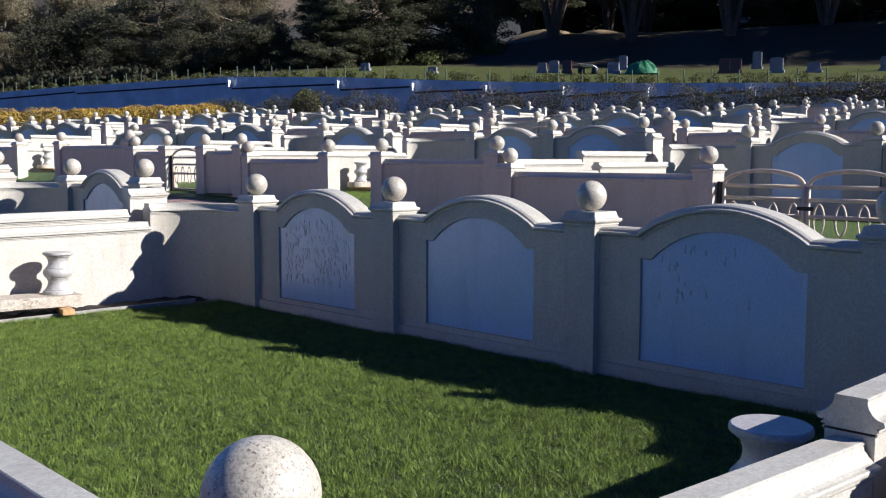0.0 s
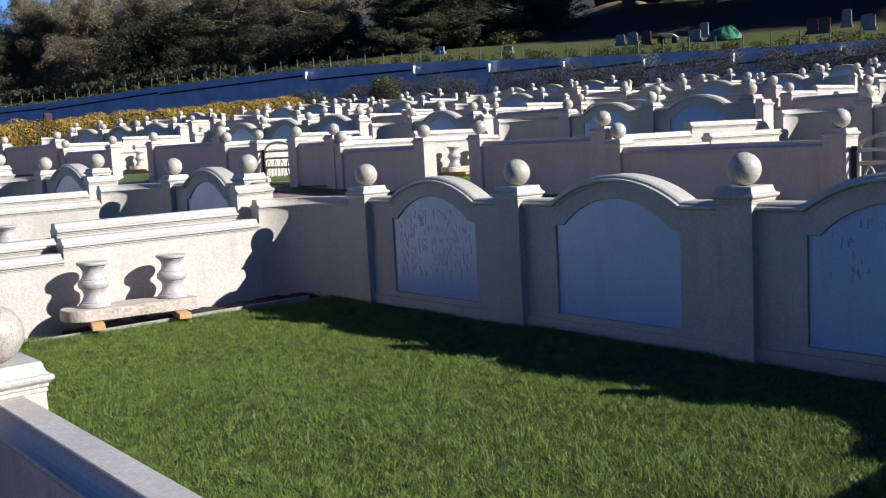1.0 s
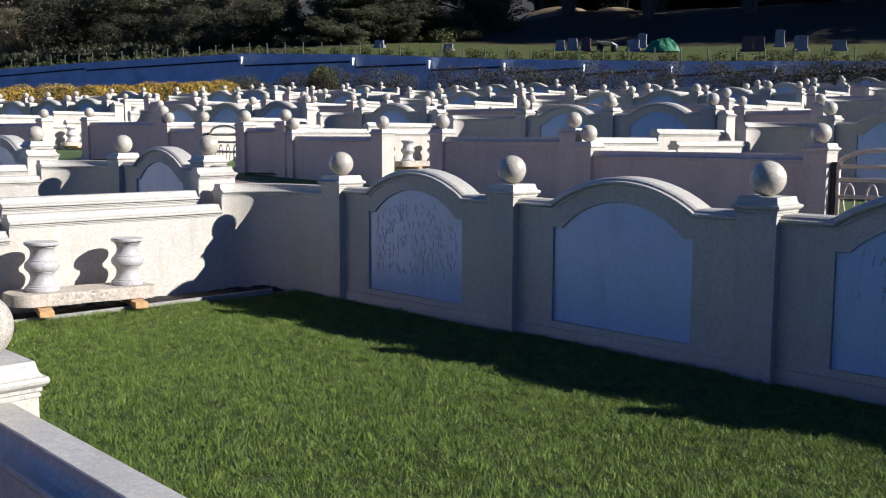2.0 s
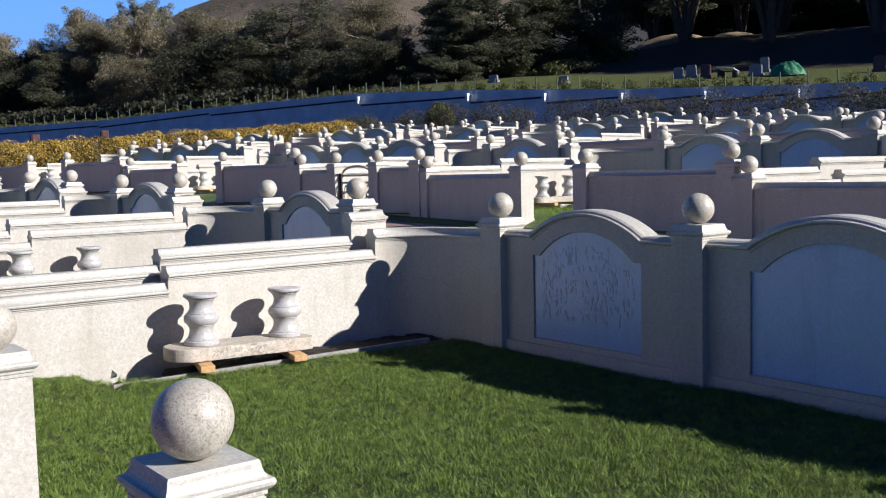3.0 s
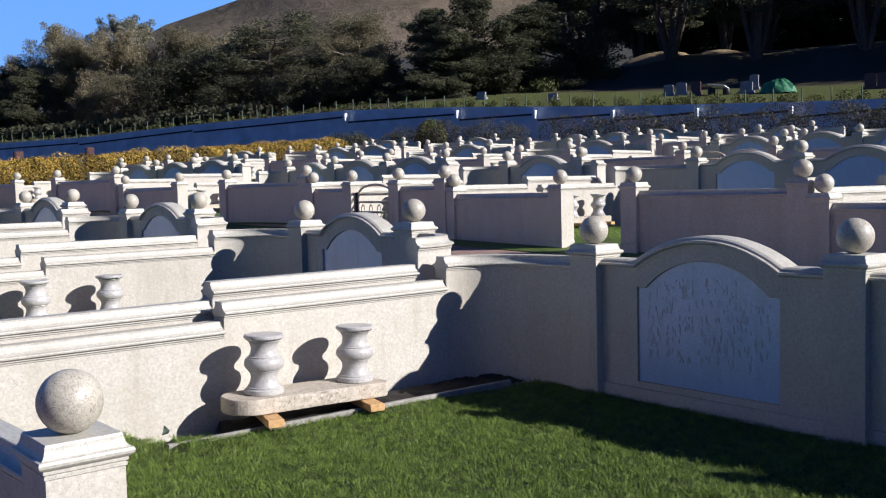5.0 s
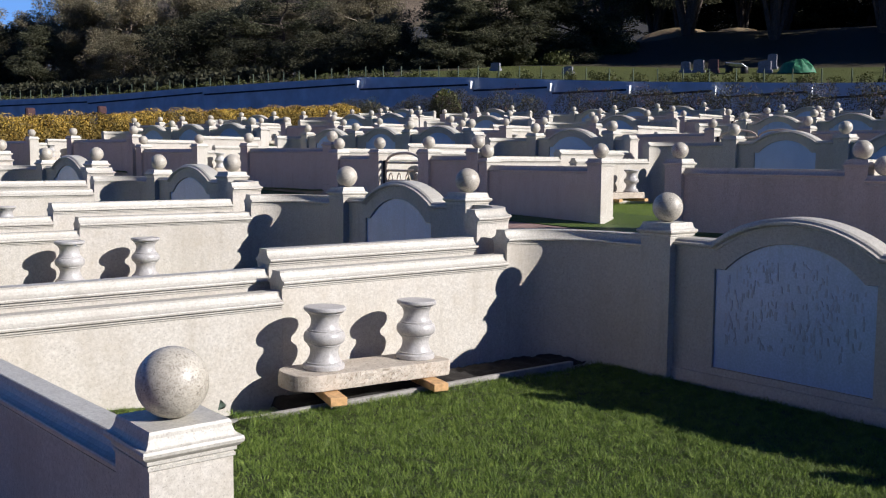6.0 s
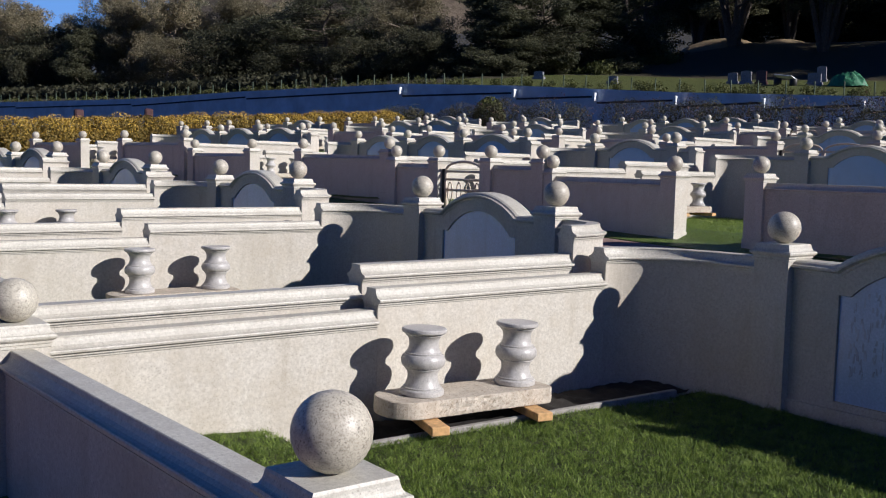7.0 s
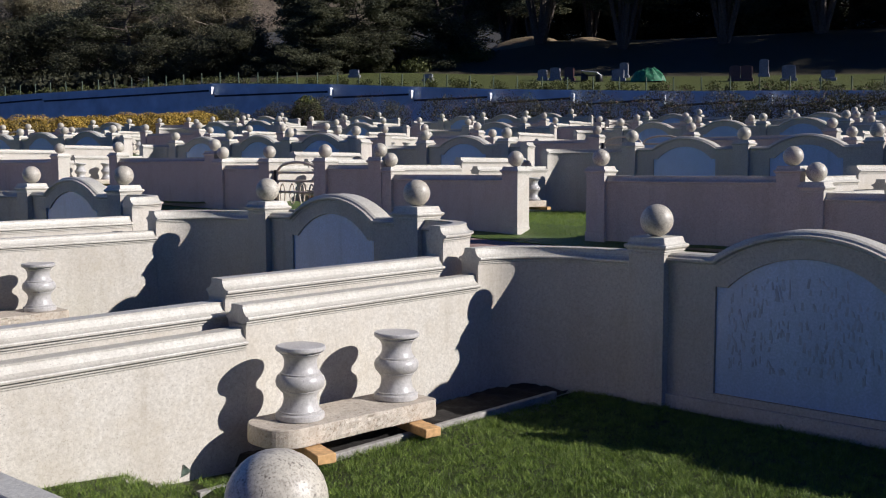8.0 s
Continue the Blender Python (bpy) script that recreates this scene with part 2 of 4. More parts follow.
def sweep(name, line, section, mat):
    """Sweeps a closed section of (side, up) pairs along a plan line of (x, y) points, level."""
    n, verts, faces = len(section), [], []
    pts = [Vector(p) for p in line]
    for i, p in enumerate(pts):
        a = (pts[i] - pts[i - 1]).normalized() if i else (pts[1] - pts[0]).normalized()
        b = (pts[i + 1] - pts[i]).normalized() if i + 1 < len(pts) else a
        d = (a + b).normalized()
        side = Vector((-d.y, d.x)) / max(0.5, d.dot(a))
        for s, z in section:
            q = p + side * s
            verts.append((q.x, q.y, z))
    for i in range(len(pts) - 1):
        for j in range(n):
            k = (j + 1) % n
            faces.append((i * n + j, (i + 1) * n + j, (i + 1) * n + k, i * n + k))
    faces += [tuple(range(n)), tuple(reversed(range((len(pts) - 1) * n, len(pts) * n)))]
    me = mesh_of(name, verts, faces, mat)
    bm = bmesh.new()
    bm.from_mesh(me)
    bmesh.ops.recalc_face_normals(bm, faces=bm.faces[:])
    bm.to_mesh(me)
    bm.free()
    return me


def coping_section(half, top):
    """The moulded coping: fillet, lip, hollow and flat top."""
    right = [(half + 0.006, -0.104), (half + 0.006, -0.097), (half - 0.001, -0.0965), (half - 0.001, -0.0915), (half + 0.010, -0.091), (half + 0.010, -0.084), (half + 0.003, -0.0835), (half + 0.003, -0.079),
             (half + 0.018, -0.0785), (half + 0.024, -0.074), (half + 0.025, -0.066), (half + 0.022, -0.060), (half + 0.011, -0.058), (half + 0.000, -0.053), (half - 0.012, -0.042), (half - 0.021, -0.026), (half - 0.025, -0.010),
             (half - 0.023, -0.009), (half - 0.023, -0.003), (half - 0.027, 0.0)]
    return [(s, top + z) for s, z in right] + [(-s, top + z) for s, z in reversed(right)]


def wall_section(half, z0, z1):
    return [(half, z0), (half, z1), (-half, z1), (-half, z0)]


# ---- ground levels ----
ROW, RISE, SLOPE = 8.62, 0.575, 0.0265            # rows of plots: spacing, rise from row to row, rise along a row
FRONT = 0.95                                      # the front walls of the nearest row
FOOT = -0.62                                      # how far the walls reach down


def level(row, y):
    return RISE * row + SLOPE * (y - 5.4)


def bend(y):
    """How far the rows swing round with the slope of the hill, and how steeply."""
    d = max(0.0, y - 11.0)
    return (0.0045 * d * d, 0.009 * d) if d < 32 else (4.608 + 0.288 * (d - 32), 0.288)


def spot(row, y):
    """The pose of a plot whose middle lies at y in a row: its front line along y, its depth along x."""
    b, k = bend(y)
    return pose(FRONT + ROW * row - b, y, level(row, y), 0, 0, math.degrees(math.atan(k)))


FAR = 0.87                                        # the scale of the plan from the retaining wall on
LINE_P, LINE_D = Vector((46.1, 36.9)), Vector((-26.0, 77.0)).normalized()
LINE_N = Vector((LINE_D.y, -LINE_D.x))            # away from the plots
TOPS = [(-90, 4.18), (-20, 5.22), (-6, 5.59), (5.6, 6.03), (18, 6.7), (28.5, 7.07), (46, 6.92), (62, 6.58), (82, 6.64), (160, 7.05)]


def wall_top(s):
    return float(np.interp(s, [a for a, _ in TOPS], [b for _, b in TOPS]))


def along(s, off):
    p = LINE_P + (LINE_D * s + LINE_N * off) * FAR
    return p.x, p.y


def ground_z(x, y):
    q = (Vector((x, y)) - LINE_P) / FAR
    s, off = q.dot(LINE_D), q.dot(LINE_N)
    site = -0.60 + RISE / ROW * (x - FRONT) + SLOPE * (y - 5.4)
    site = max(-30.0, min(site, 9.0))
    if off <= 0:
        return site
    up = wall_top(s) - 0.15 + FAR * (0.165 * min(off, 10) + float(np.interp(s, [-25, 5], [0.152, 0.12])) * max(0.0, min(off - 10, 50)) + 0.22 * max(0.0, min(off - 60, 120)))
    rise = max(0.0, min(1.0, (off - 18) / 15)) * max(0.0, min(1.0, (32 - s) / 22))       # steep bank under the cypresses
    up += 2.9 * FAR * rise * rise * (3 - 2 * rise)
    return up if off > 0.6 else site


def axis(near, step, far, grow):
    a, v, d = [], near[0], step
    while v <= near[1]:
        a.append(v)
        v += step
    lo, hi = [near[0]], [a[-1]]
    d = step
    while hi[-1] < far:
        d *= grow
        hi.append(hi[-1] + d)
        lo.append(lo[-1] - d)
    return sorted(lo[1:]) + a + hi[1:]


def build_ground():
    us, vs = axis((-60, 130), 3.0, 2600, 1.25), axis((-40, 60), 2.0, 2600, 1.25)
    vs = [v for v in vs if abs(v) > 0.5] + [-0.2, 0.65]
    vs.sort()
    verts = []
    for s in us:
        for off in vs:
            x, y = along(s, off)
            verts.append((x, y, ground_z(x, y)))
    n = len(vs)
    faces = [(i * n + j, i * n + j + 1, (i + 1) * n + j + 1, (i + 1) * n + j) for i in range(len(us) - 1) for j in range(n - 1)]
    me = mesh_of("ground", verts, faces, EARTH, True)
    me.materials.append(BANK)
    me.materials.append(LITTER)
    green = [0.6 < vs[j] * 1.15 < 17 and us[i] * 1.15 < 29 - 0.2 * vs[j] for i in range(len(us) - 1) for j in range(n - 1)]
    me.polygons.foreach_set("material_index", [1 if g else 2 * (vs[k % (n - 1)] > 0.6) for k, g in enumerate(green)])
    single("ground", me, "sloping ground of grass and bare earth under everything", "ground", kind="structure")


build_ground()


def strip(name, row, u0, u1, y0, y1, lift, mat, label, category, group, kind):
    """A paved or grassed strip along a row, from u0 to u1 before its front walls."""
    verts, faces, ys = [], [], np.arange(y0, y1 + 0.1, 3.0)
    for y in ys:
        b, k = bend(y)
        for u in (u0, u1):
            z = level(row, y) - 0.215 + 0.36 * u / 4.42 + lift
            verts += [(FRONT + ROW * row - b + u, y + k * u, z), (FRONT + ROW * row - b + u, y + k * u, z - 0.2)]
    for i in range(len(ys) - 1):
        a, c = 4 * i, 4 * i + 4
        faces += [(a, a + 2, c + 2, c), (a + 2, a + 3, c + 3, c + 2), (a, c, c + 1, a + 1)]
    n = len(verts)
    faces += [(0, 1, 3, 2), (n - 4, n - 2, n - 1, n - 3)]
    single(name, mesh_of(name, verts, faces, mat), label, category, group, kind)


def hedge_y(x):
    """The line of the hedge that closes the rows at their far end."""
    return 49.6 + 0.38 * (x - 30.6)


def row_end(row):
    """Where the rows stop short of the hedges."""
    y = 10.0
    while y < 90:
        x = FRONT + ROW * row - bend(y)[0]
        if y > hedge_y(x) - 1.6 or (Vector((x + 4.6, y)) - LINE_P).dot(LINE_N) > -13.3 * FAR:
            break
        y += 0.25
    return y


for _row in range(0, 5):
    _end = row_end(_row)
    strip("pavement", _row, -4.40, -0.55, -14.0, _end, 0.0, PAVER, "pink brick walkway between the rows of walled plots", "walkway", "walkways", "structure")
    strip("grass_verge", _row, -0.546, -0.10, -14.0, _end, 0.012, LAWN, "narrow strip of mown grass along the front walls", "grass", "verges", "stuff")


# ---- walled plots ----
PIER_H, CAP_H = 0.122, 0.105
CAP_PROFILE = [(0.1235, 0.0), (0.127, 0.002), (0.127, 0.011), (0.1235, 0.013), (0.1235, 0.016), (0.130, 0.019), (0.130, 0.029), (0.137, 0.034), (0.145, 0.042), (0.147, 0.051), (0.144, 0.059),
               (0.135, 0.061), (0.131, 0.064), (0.125, 0.074), (0.121, 0.087), (0.1195, 0.097), (0.116, 0.105)]
CAP_MESH = square_stack("cap", CAP_PROFILE, CAPS)
BALL_R = 0.1015
_ball = [(BALL_R * math.sin(a), BALL_R - BALL_R * math.cos(a)) for a in [math.pi * (0.06 + 0.94 * i / 15) for i in range(16)]]
_ball[-1] = (0.002, 2 * BALL_R)
BALL_MESH = lathe("ball_finial", _ball, BALL, 26)


def pier_mesh(top):
    return square_stack("shaft", [(PIER_H + 0.008, FOOT), (PIER_H + 0.008, -0.085), (PIER_H, -0.08), (PIER_H, top - CAP_H)], STONE)


FRONT_TOP, HEAD_TOP = 0.685, 0.961
SHAFTS = {t: pier_mesh(t) for t in (FRONT_TOP, HEAD_TOP)}


def pier(plot, x, y, top, dz=0.0):
    p = part("pier", SHAFTS[top], plot, pose(x, y, dz))
    part("cap", CAP_MESH, p, pose(0, 0, top - CAP_H))
    part("ball_finial", BALL_MESH, p, pose(0, 0, top - 0.003, 0, 0, random.uniform(0, 360)))


HALF = 0.072
RAIL_TOP, SIDE_FRONT, SIDE_REAR, HEAD_FLAT = 0.578, 0.574, 0.694, 0.867


def wall(plot, name, line, top, half=HALF):
    w = part(name, sweep(name, line, wall_section(half, FOOT, top - 0.098), STONE), plot)
    part("coping", sweep("coping", line, coping_section(half, top), CAPS), w)
    return w


ARCH_A, ARCH_RISE, PITCH, HEAD_X = 0.535, 0.173, 1.93, 4.25
HEAD_FRONT, HEAD_BACK, RECESS = -0.06, 0.115, 0.024       # faces of the headstone wall, from its piers' line


def arc(y, a, rise):
    """The height of a flat arch over its springing at y."""
    r = (a * a + rise * rise) / (2 * rise)
    return math.sqrt(max(0.0, r * r - y * y)) - (r - rise) if abs(y) < a else 0.0


PAN_W, PAN_A, PAN_Z0, PAN_Z1, PAN_RISE = 0.535, 0.46, 0.042, 0.685, 0.195


def headstone_meshes():
    """One bay of the headstone wall between two piers: body, coping and tablet."""
    half = PITCH / 2 - PIER_H + 0.004
    cop = 0.062
    ys = sorted(set([-half, half, -PAN_W, PAN_W, -PAN_W + 1e-4, PAN_W - 1e-4, -PAN_A, PAN_A, -ARCH_A, ARCH_A] + [round(-0.45 + 0.9 * i / 26, 4) for i in range(27)]))

    def top(y):
        return HEAD_FLAT - cop + arc(y, ARCH_A, ARCH_RISE)

    def pan(y):
        return PAN_Z1 + arc(y, PAN_A, PAN_RISE)
    bm = bmesh.new()

    def quad(*ps):
        bm.faces.new([bm.verts.new(p) for p in ps])
    f, b, r = HEAD_FRONT, HEAD_BACK, HEAD_FRONT + RECESS
    for y0, y1 in zip(ys, ys[1:]):
        if y1 - y0 < 2e-4:
            z = PAN_Z1
            quad((f, y0, PAN_Z0), (r, y0, PAN_Z0), (r, y0, z), (f, y0, z)) if y0 < 0 else quad((f, y1, PAN_Z0), (f, y1, z), (r, y1, z), (r, y1, PAN_Z0))
            continue
        if y0 >= -PAN_W and y1 <= PAN_W:
            quad((f, y0, FOOT), (f, y0, PAN_Z0), (f, y1, PAN_Z0), (f, y1, FOOT))
            quad((f, y0, pan(y0)), (f, y0, top(y0)), (f, y1, top(y1)), (f, y1, pan(y1)))
            quad((f, y0, PAN_Z0), (r, y0, PAN_Z0), (r, y1, PAN_Z0), (f, y1, PAN_Z0))
            quad((f, y0, pan(y0)), (f, y1, pan(y1)), (r, y1, pan(y1)), (r, y0, pan(y0)))
            quad((r, y0, PAN_Z0), (r, y0, pan(y0)), (r, y1, pan(y1)), (r, y1, PAN_Z0))
        else:
            quad((f, y0, FOOT), (f, y0, top(y0)), (f, y1, top(y1)), (f, y1, FOOT))
        quad((f, y0, top(y0)), (b, y0, top(y0)), (b, y1, top(y1)), (f, y1, top(y1)))
        quad((b, y0, FOOT), (b, y1, FOOT), (b, y1, top(y1)), (b, y0, top(y0)))
    bmesh.ops.remove_doubles(bm, verts=bm.verts[:], dist=5e-5)
    bmesh.ops.recalc_face_normals(bm, faces=bm.faces[:])
    body = bpy.data.meshes.new("headstone_wall")
    bm.to_mesh(body)
    bm.free()
    body.materials.append(STONE)
    # plinth below the tablet
    plinth = box_mesh("plinth", f - 0.022, f - 0.001, -half, half, FOOT, 0.0, STONE, 0.004)
    # coping along the top line
    line = [(y, top(y)) for y in [-half, -ARCH_A - 0.012] + [ARCH_A * (-1 + 2 * i / 30) for i in range(31)] + [ARCH_A + 0.012, half]]
    sec = [(f - 0.008, -0.006), (f - 0.008, 0.008), (f - 0.030, 0.020), (f - 0.030, 0.034), (f - 0.014, 0.040), (f - 0.006, 0.052), (f + 0.012, 0.062),
           (b - 0.012, 0.062), (b + 0.006, 0.052), (b + 0.014, 0.040), (b + 0.030, 0.034), (b + 0.030, 0.020), (b + 0.008, 0.008), (b + 0.008, -0.006)]
    verts, faces, n = [], [], len(sec)
    for i, (y, z) in enumerate(line):
        p, q = line[max(0, i - 1)], line[min(len(line) - 1, i + 1)]
        d = Vector((q[0] - p[0], q[1] - p[1])).normalized()
        nx, nz = -d.y, d.x
        for x, h in sec:
            verts.append((x, y + nx * h, z + nz * h))
    for i in range(len(line) - 1):
        for j in range(n):
            k = (j + 1) % n
            faces.append((i * n + j, i * n + k, (i + 1) * n + k, (i + 1) * n + j))
    faces += [tuple(reversed(range(n))), tuple(range((len(line) - 1) * n, len(line) * n))]
    coping = mesh_of("coping", verts, faces, CAPS)
    # tablet set into the recess
    pts = [(-PAN_W + 0.003, PAN_Z0 + 0.003), (PAN_W - 0.003, PAN_Z0 + 0.003), (PAN_W - 0.003, PAN_Z1 - 0.003)]
    pts += [(PAN_A * math.cos(math.pi * i / 24), PAN_Z1 - 0.003 + arc(PAN_A * math.cos(math.pi * i / 24), PAN_A, PAN_RISE)) for i in range(25)]
    pts += [(-PAN_W + 0.003, PAN_Z1 - 0.003)]
    k = len(pts)
    verts = [(r - 0.009, y, z) for y, z in pts] + [(r + 0.004, y, z) for y, z in pts]
    faces = [tuple(reversed(range(k))), tuple(range(k, 2 * k))] + [(i, (i + 1) % k, k + (i + 1) % k, k + i) for i in range(k)]
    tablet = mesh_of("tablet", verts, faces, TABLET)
    bm = bmesh.new()
    bm.from_mesh(tablet)
    bmesh.ops.recalc_face_normals(bm, faces=bm.faces[:])
    bm.to_mesh(tablet)
    bm.free()
    return body, plinth, coping, tablet


BAY = headstone_meshes()


def curve_line(x0, y0, x1, y1, steps=30):
    """A quarter of an ellipse from (x0, y0), setting out along x, to (x1, y1)."""
    return [(x0 + (x1 - x0) * math.sin(a) ** 0.88, y1 + (y0 - y1) * math.cos(a) ** 0.88) for a in [math.pi / 2 * i / steps for i in range(steps + 1)]]


STEP_X, END_X = 1.835, 3.67


def plot(m, panels, head_y, y_left, y_right, gap, label, drop=0.0, corner=None, pitch=PITCH, back=(0.0, 0.0), low=0.0, out=0.0, step=STEP_X, lift=0.0):
    """A walled plot at the pose m. head_y: the middle of its headstone wall; y_left, y_right: the inner faces of its side walls; gap: the two piers of its entrance."""
    e = thing("walled_plot", label, "grave enclosure", "walled plots", m=m)
    cl, cr = y_left + HALF, y_right - HALF
    pl, pr = y_left + 0.10, y_right - 0.10 if corner is None else corner
    pier(e, back[0], pl, FRONT_TOP, -low)
    for y in gap:
        pier(e, out, y, FRONT_TOP, -low)
    pier(e, back[1], pr, FRONT_TOP, -low)
    wall(e, "front_wall", [(back[1], pr + PIER_H - 0.004), (out, gap[0] - PIER_H + 0.004)], RAIL_TOP - low)
    wall(e, "front_wall", [(out, gap[1] + PIER_H - 0.004), (back[0], pl - PIER_H + 0.004)], RAIL_TOP - low)
    for c, d, b in ((cl, 0.0, back[0]), (cr, drop, back[1])):
        wall(e, "side_wall", [(b + PIER_H - 0.004, c + (0.14 if d > 0.05 else 0.0)), (step, c)], SIDE_FRONT - d)
        wall(e, "side_wall", [(step + 0.0006, c), (END_X, c)], SIDE_REAR - d)
    outer = panels * pitch / 2
    wall(e, "curved_wall", curve_line(END_X + 0.003, cl, HEAD_X, head_y + outer + PIER_H - 0.004), HEAD_FLAT + lift)
    wall(e, "curved_wall", curve_line(END_X + 0.003, cr, HEAD_X, head_y - outer - PIER_H + 0.004), HEAD_FLAT + lift - (0.12 if drop > 0.05 else 0.0))
    for i in range(panels + 1):
        pier(e, HEAD_X, head_y - outer + pitch * i, HEAD_TOP, lift)
    for i in range(panels):
        w = part("headstone_wall", BAY[0], e, pose(HEAD_X, head_y - outer + pitch * (i + 0.5), lift) @ Matrix.Diagonal((1, (pitch - 2 * PIER_H) / (PITCH - 2 * PIER_H), 1, 1)))
        part("plinth", BAY[1], w)
        part("coping", BAY[2], w)
        part("tablet", BAY[3], w, None, "smooth pale grey polished granite tablet tinted with sky blue")
    return e


def lawn_z(u, y, first=False):
    """The turf's height in a plot, u behind its front line."""
    z = -0.055 - 0.012 * max(0.0, u - 1.5) + 0.022 * noise.noise((u * 1.3, y * 1.3, 0.3))
    if u < 0.3:
        z -= 0.15 * min(1.0, (0.3 - u) / 0.42)                                         # falls to the path at the entrance
    if first:
        z += 0.075 * math.exp(-((u - 0.7) / 0.55) ** 2 - ((y - 3.77) / 0.4) ** 2)      # turf banked up in the corner
        if y > 3.272 - 0.021 * (u - 1.3) + 0.42 * max(0.0, (1.62 - u) / 0.5) ** 2 and 1.15 < u < 4.1:
            z -= 0.085
        elif 3.0 < y and 1.3 < u < 4.1:
            z += 0.022 * (y - 3.0) / 0.25
    return z


def lawn_sheet(m, y_left, y_right, first):
    nx, ny = (60, 100) if first else (12, 16)
    xs, ys = np.linspace(-0.16, HEAD_X - 0.04, nx), np.linspace(y_right - 0.03, y_left + 0.03, ny)
    verts = [(x, y, lawn_z(x, y, first)) for y in ys for x in xs]
    faces = [(j * nx + i, j * nx + i + 1, j * nx + i + nx + 1, j * nx + i + nx) for j in range(ny - 1) for i in range(nx - 1)]
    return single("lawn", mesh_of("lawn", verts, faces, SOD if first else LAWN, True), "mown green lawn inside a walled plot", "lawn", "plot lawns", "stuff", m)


PLOT_LABEL = {1: "pale granite walled plot with one arched headstone tablet",
              2: "pale granite walled plot with two arched headstone tablets",
              3: "wide pale granite walled plot with three arched headstone tablets"}
PLOTS = []          # every plot as (pose, row, left face, right face, panels, gap), lengths from its middle


def add_plot(panels, row, head_y, y_left, y_right, gap, drop=0.0, corner=None, pitch=PITCH, back=(0.0, 0.0), low=0.0, out=0.0, sink=0.0, forward=0.0, step=STEP_X, lift=0.0):
    mid = (y_left + y_right) / 2
    m, g = Matrix.Translation((-forward, 0, -sink)) @ spot(row, mid), (gap[0] - mid, gap[1] - mid)
    e = plot(m, panels, head_y - mid, y_left - mid, y_right - mid, g, PLOT_LABEL[panels], drop, None if corner is None else corner - mid, pitch, back, low, out, step, lift)
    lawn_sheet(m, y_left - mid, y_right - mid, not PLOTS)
    PLOTS.append((m, row, y_left - mid, y_right - mid, panels, g))
    return e


# the nearest row
add_plot(3, 0, 5.20, 9.06, 1.60, (4.500, 6.540), 0.06, corner=1.768, back=(-0.06, 0.016), low=0.042, out=0.053)
add_plot(1, 0, 10.96, 12.72, 9.42, (10.35, 11.60), 0.026, pitch=1.80, back=(0.0, -0.09), sink=0.012, forward=0.10, step=1.965)
ONE = add_plot(1, 0, -0.95, 1.22, -3.10, (-1.6, -0.3), lift=0.08)
add_plot(1, 0, 15.05, 16.75, 13.17, (14.40, 15.60), pitch=1.94, forward=0.08)
add_plot(1, 0, 19.02, 20.72, 17.20, (18.37, 19.67))
add_plot(3, 0, 24.70, 28.42, 21.13, (23.7, 25.8))
# the second row
THREE = add_plot(3, 1, 4.80, 8.68, 0.95, (3.68, 5.90), sink=0.006, lift=0.10)
TWO = add_plot(2, 1, 11.48, 14.70, 9.13, (11.32, 12.58), sink=0.032, lift=0.12)
add_plot(1, 1, 16.75, 18.42, 15.08, (16.10, 17.36), sink=0.02, lift=0.10)
add_plot(3, 1, 22.25, 25.65, 18.86, (21.42, 23.3), sink=0.03, lift=0.10)
MODELS = {1: (ONE, 2), 2: (TWO, 7), 3: (THREE, 6)}          # each with its place in PLOTS


def fill_row(row, y, end, kinds):
    """Copies plots along a row from y to end, in the repeating order of kinds."""
    i = 0
    while True:
        n = kinds[i % len(kinds)]
        ob, at = MODELS[n]
        _, _, left, right, panels, g = PLOTS[at]
        mid = y + 0.13 + 0.23 - right
        if mid + left > end:
            if n == 1:
                return
            kinds, i = [1], 0
            continue
        m = spot(row, mid)
        copy_thing(ob, m)
        lawn_sheet(m, left, right, False)
        PLOTS.append((m, row, left, right, panels, g))
        y = mid + left + 0.23
        i += 1


fill_row(0, 28.55, row_end(0), [1, 1, 2])
fill_row(1, 25.85, row_end(1), [3, 1, 1, 2])
fill_row(2, 0.5, row_end(2), [2, 1, 3, 1, 1, 2, 1, 3, 1, 1, 2, 1])
fill_row(3, 3.0, row_end(3), [1, 2, 1, 1, 3, 1, 1, 2, 1, 1, 1])
fill_row(4, -6.0, row_end(4), [1, 1, 2, 1, 1, 2, 1])

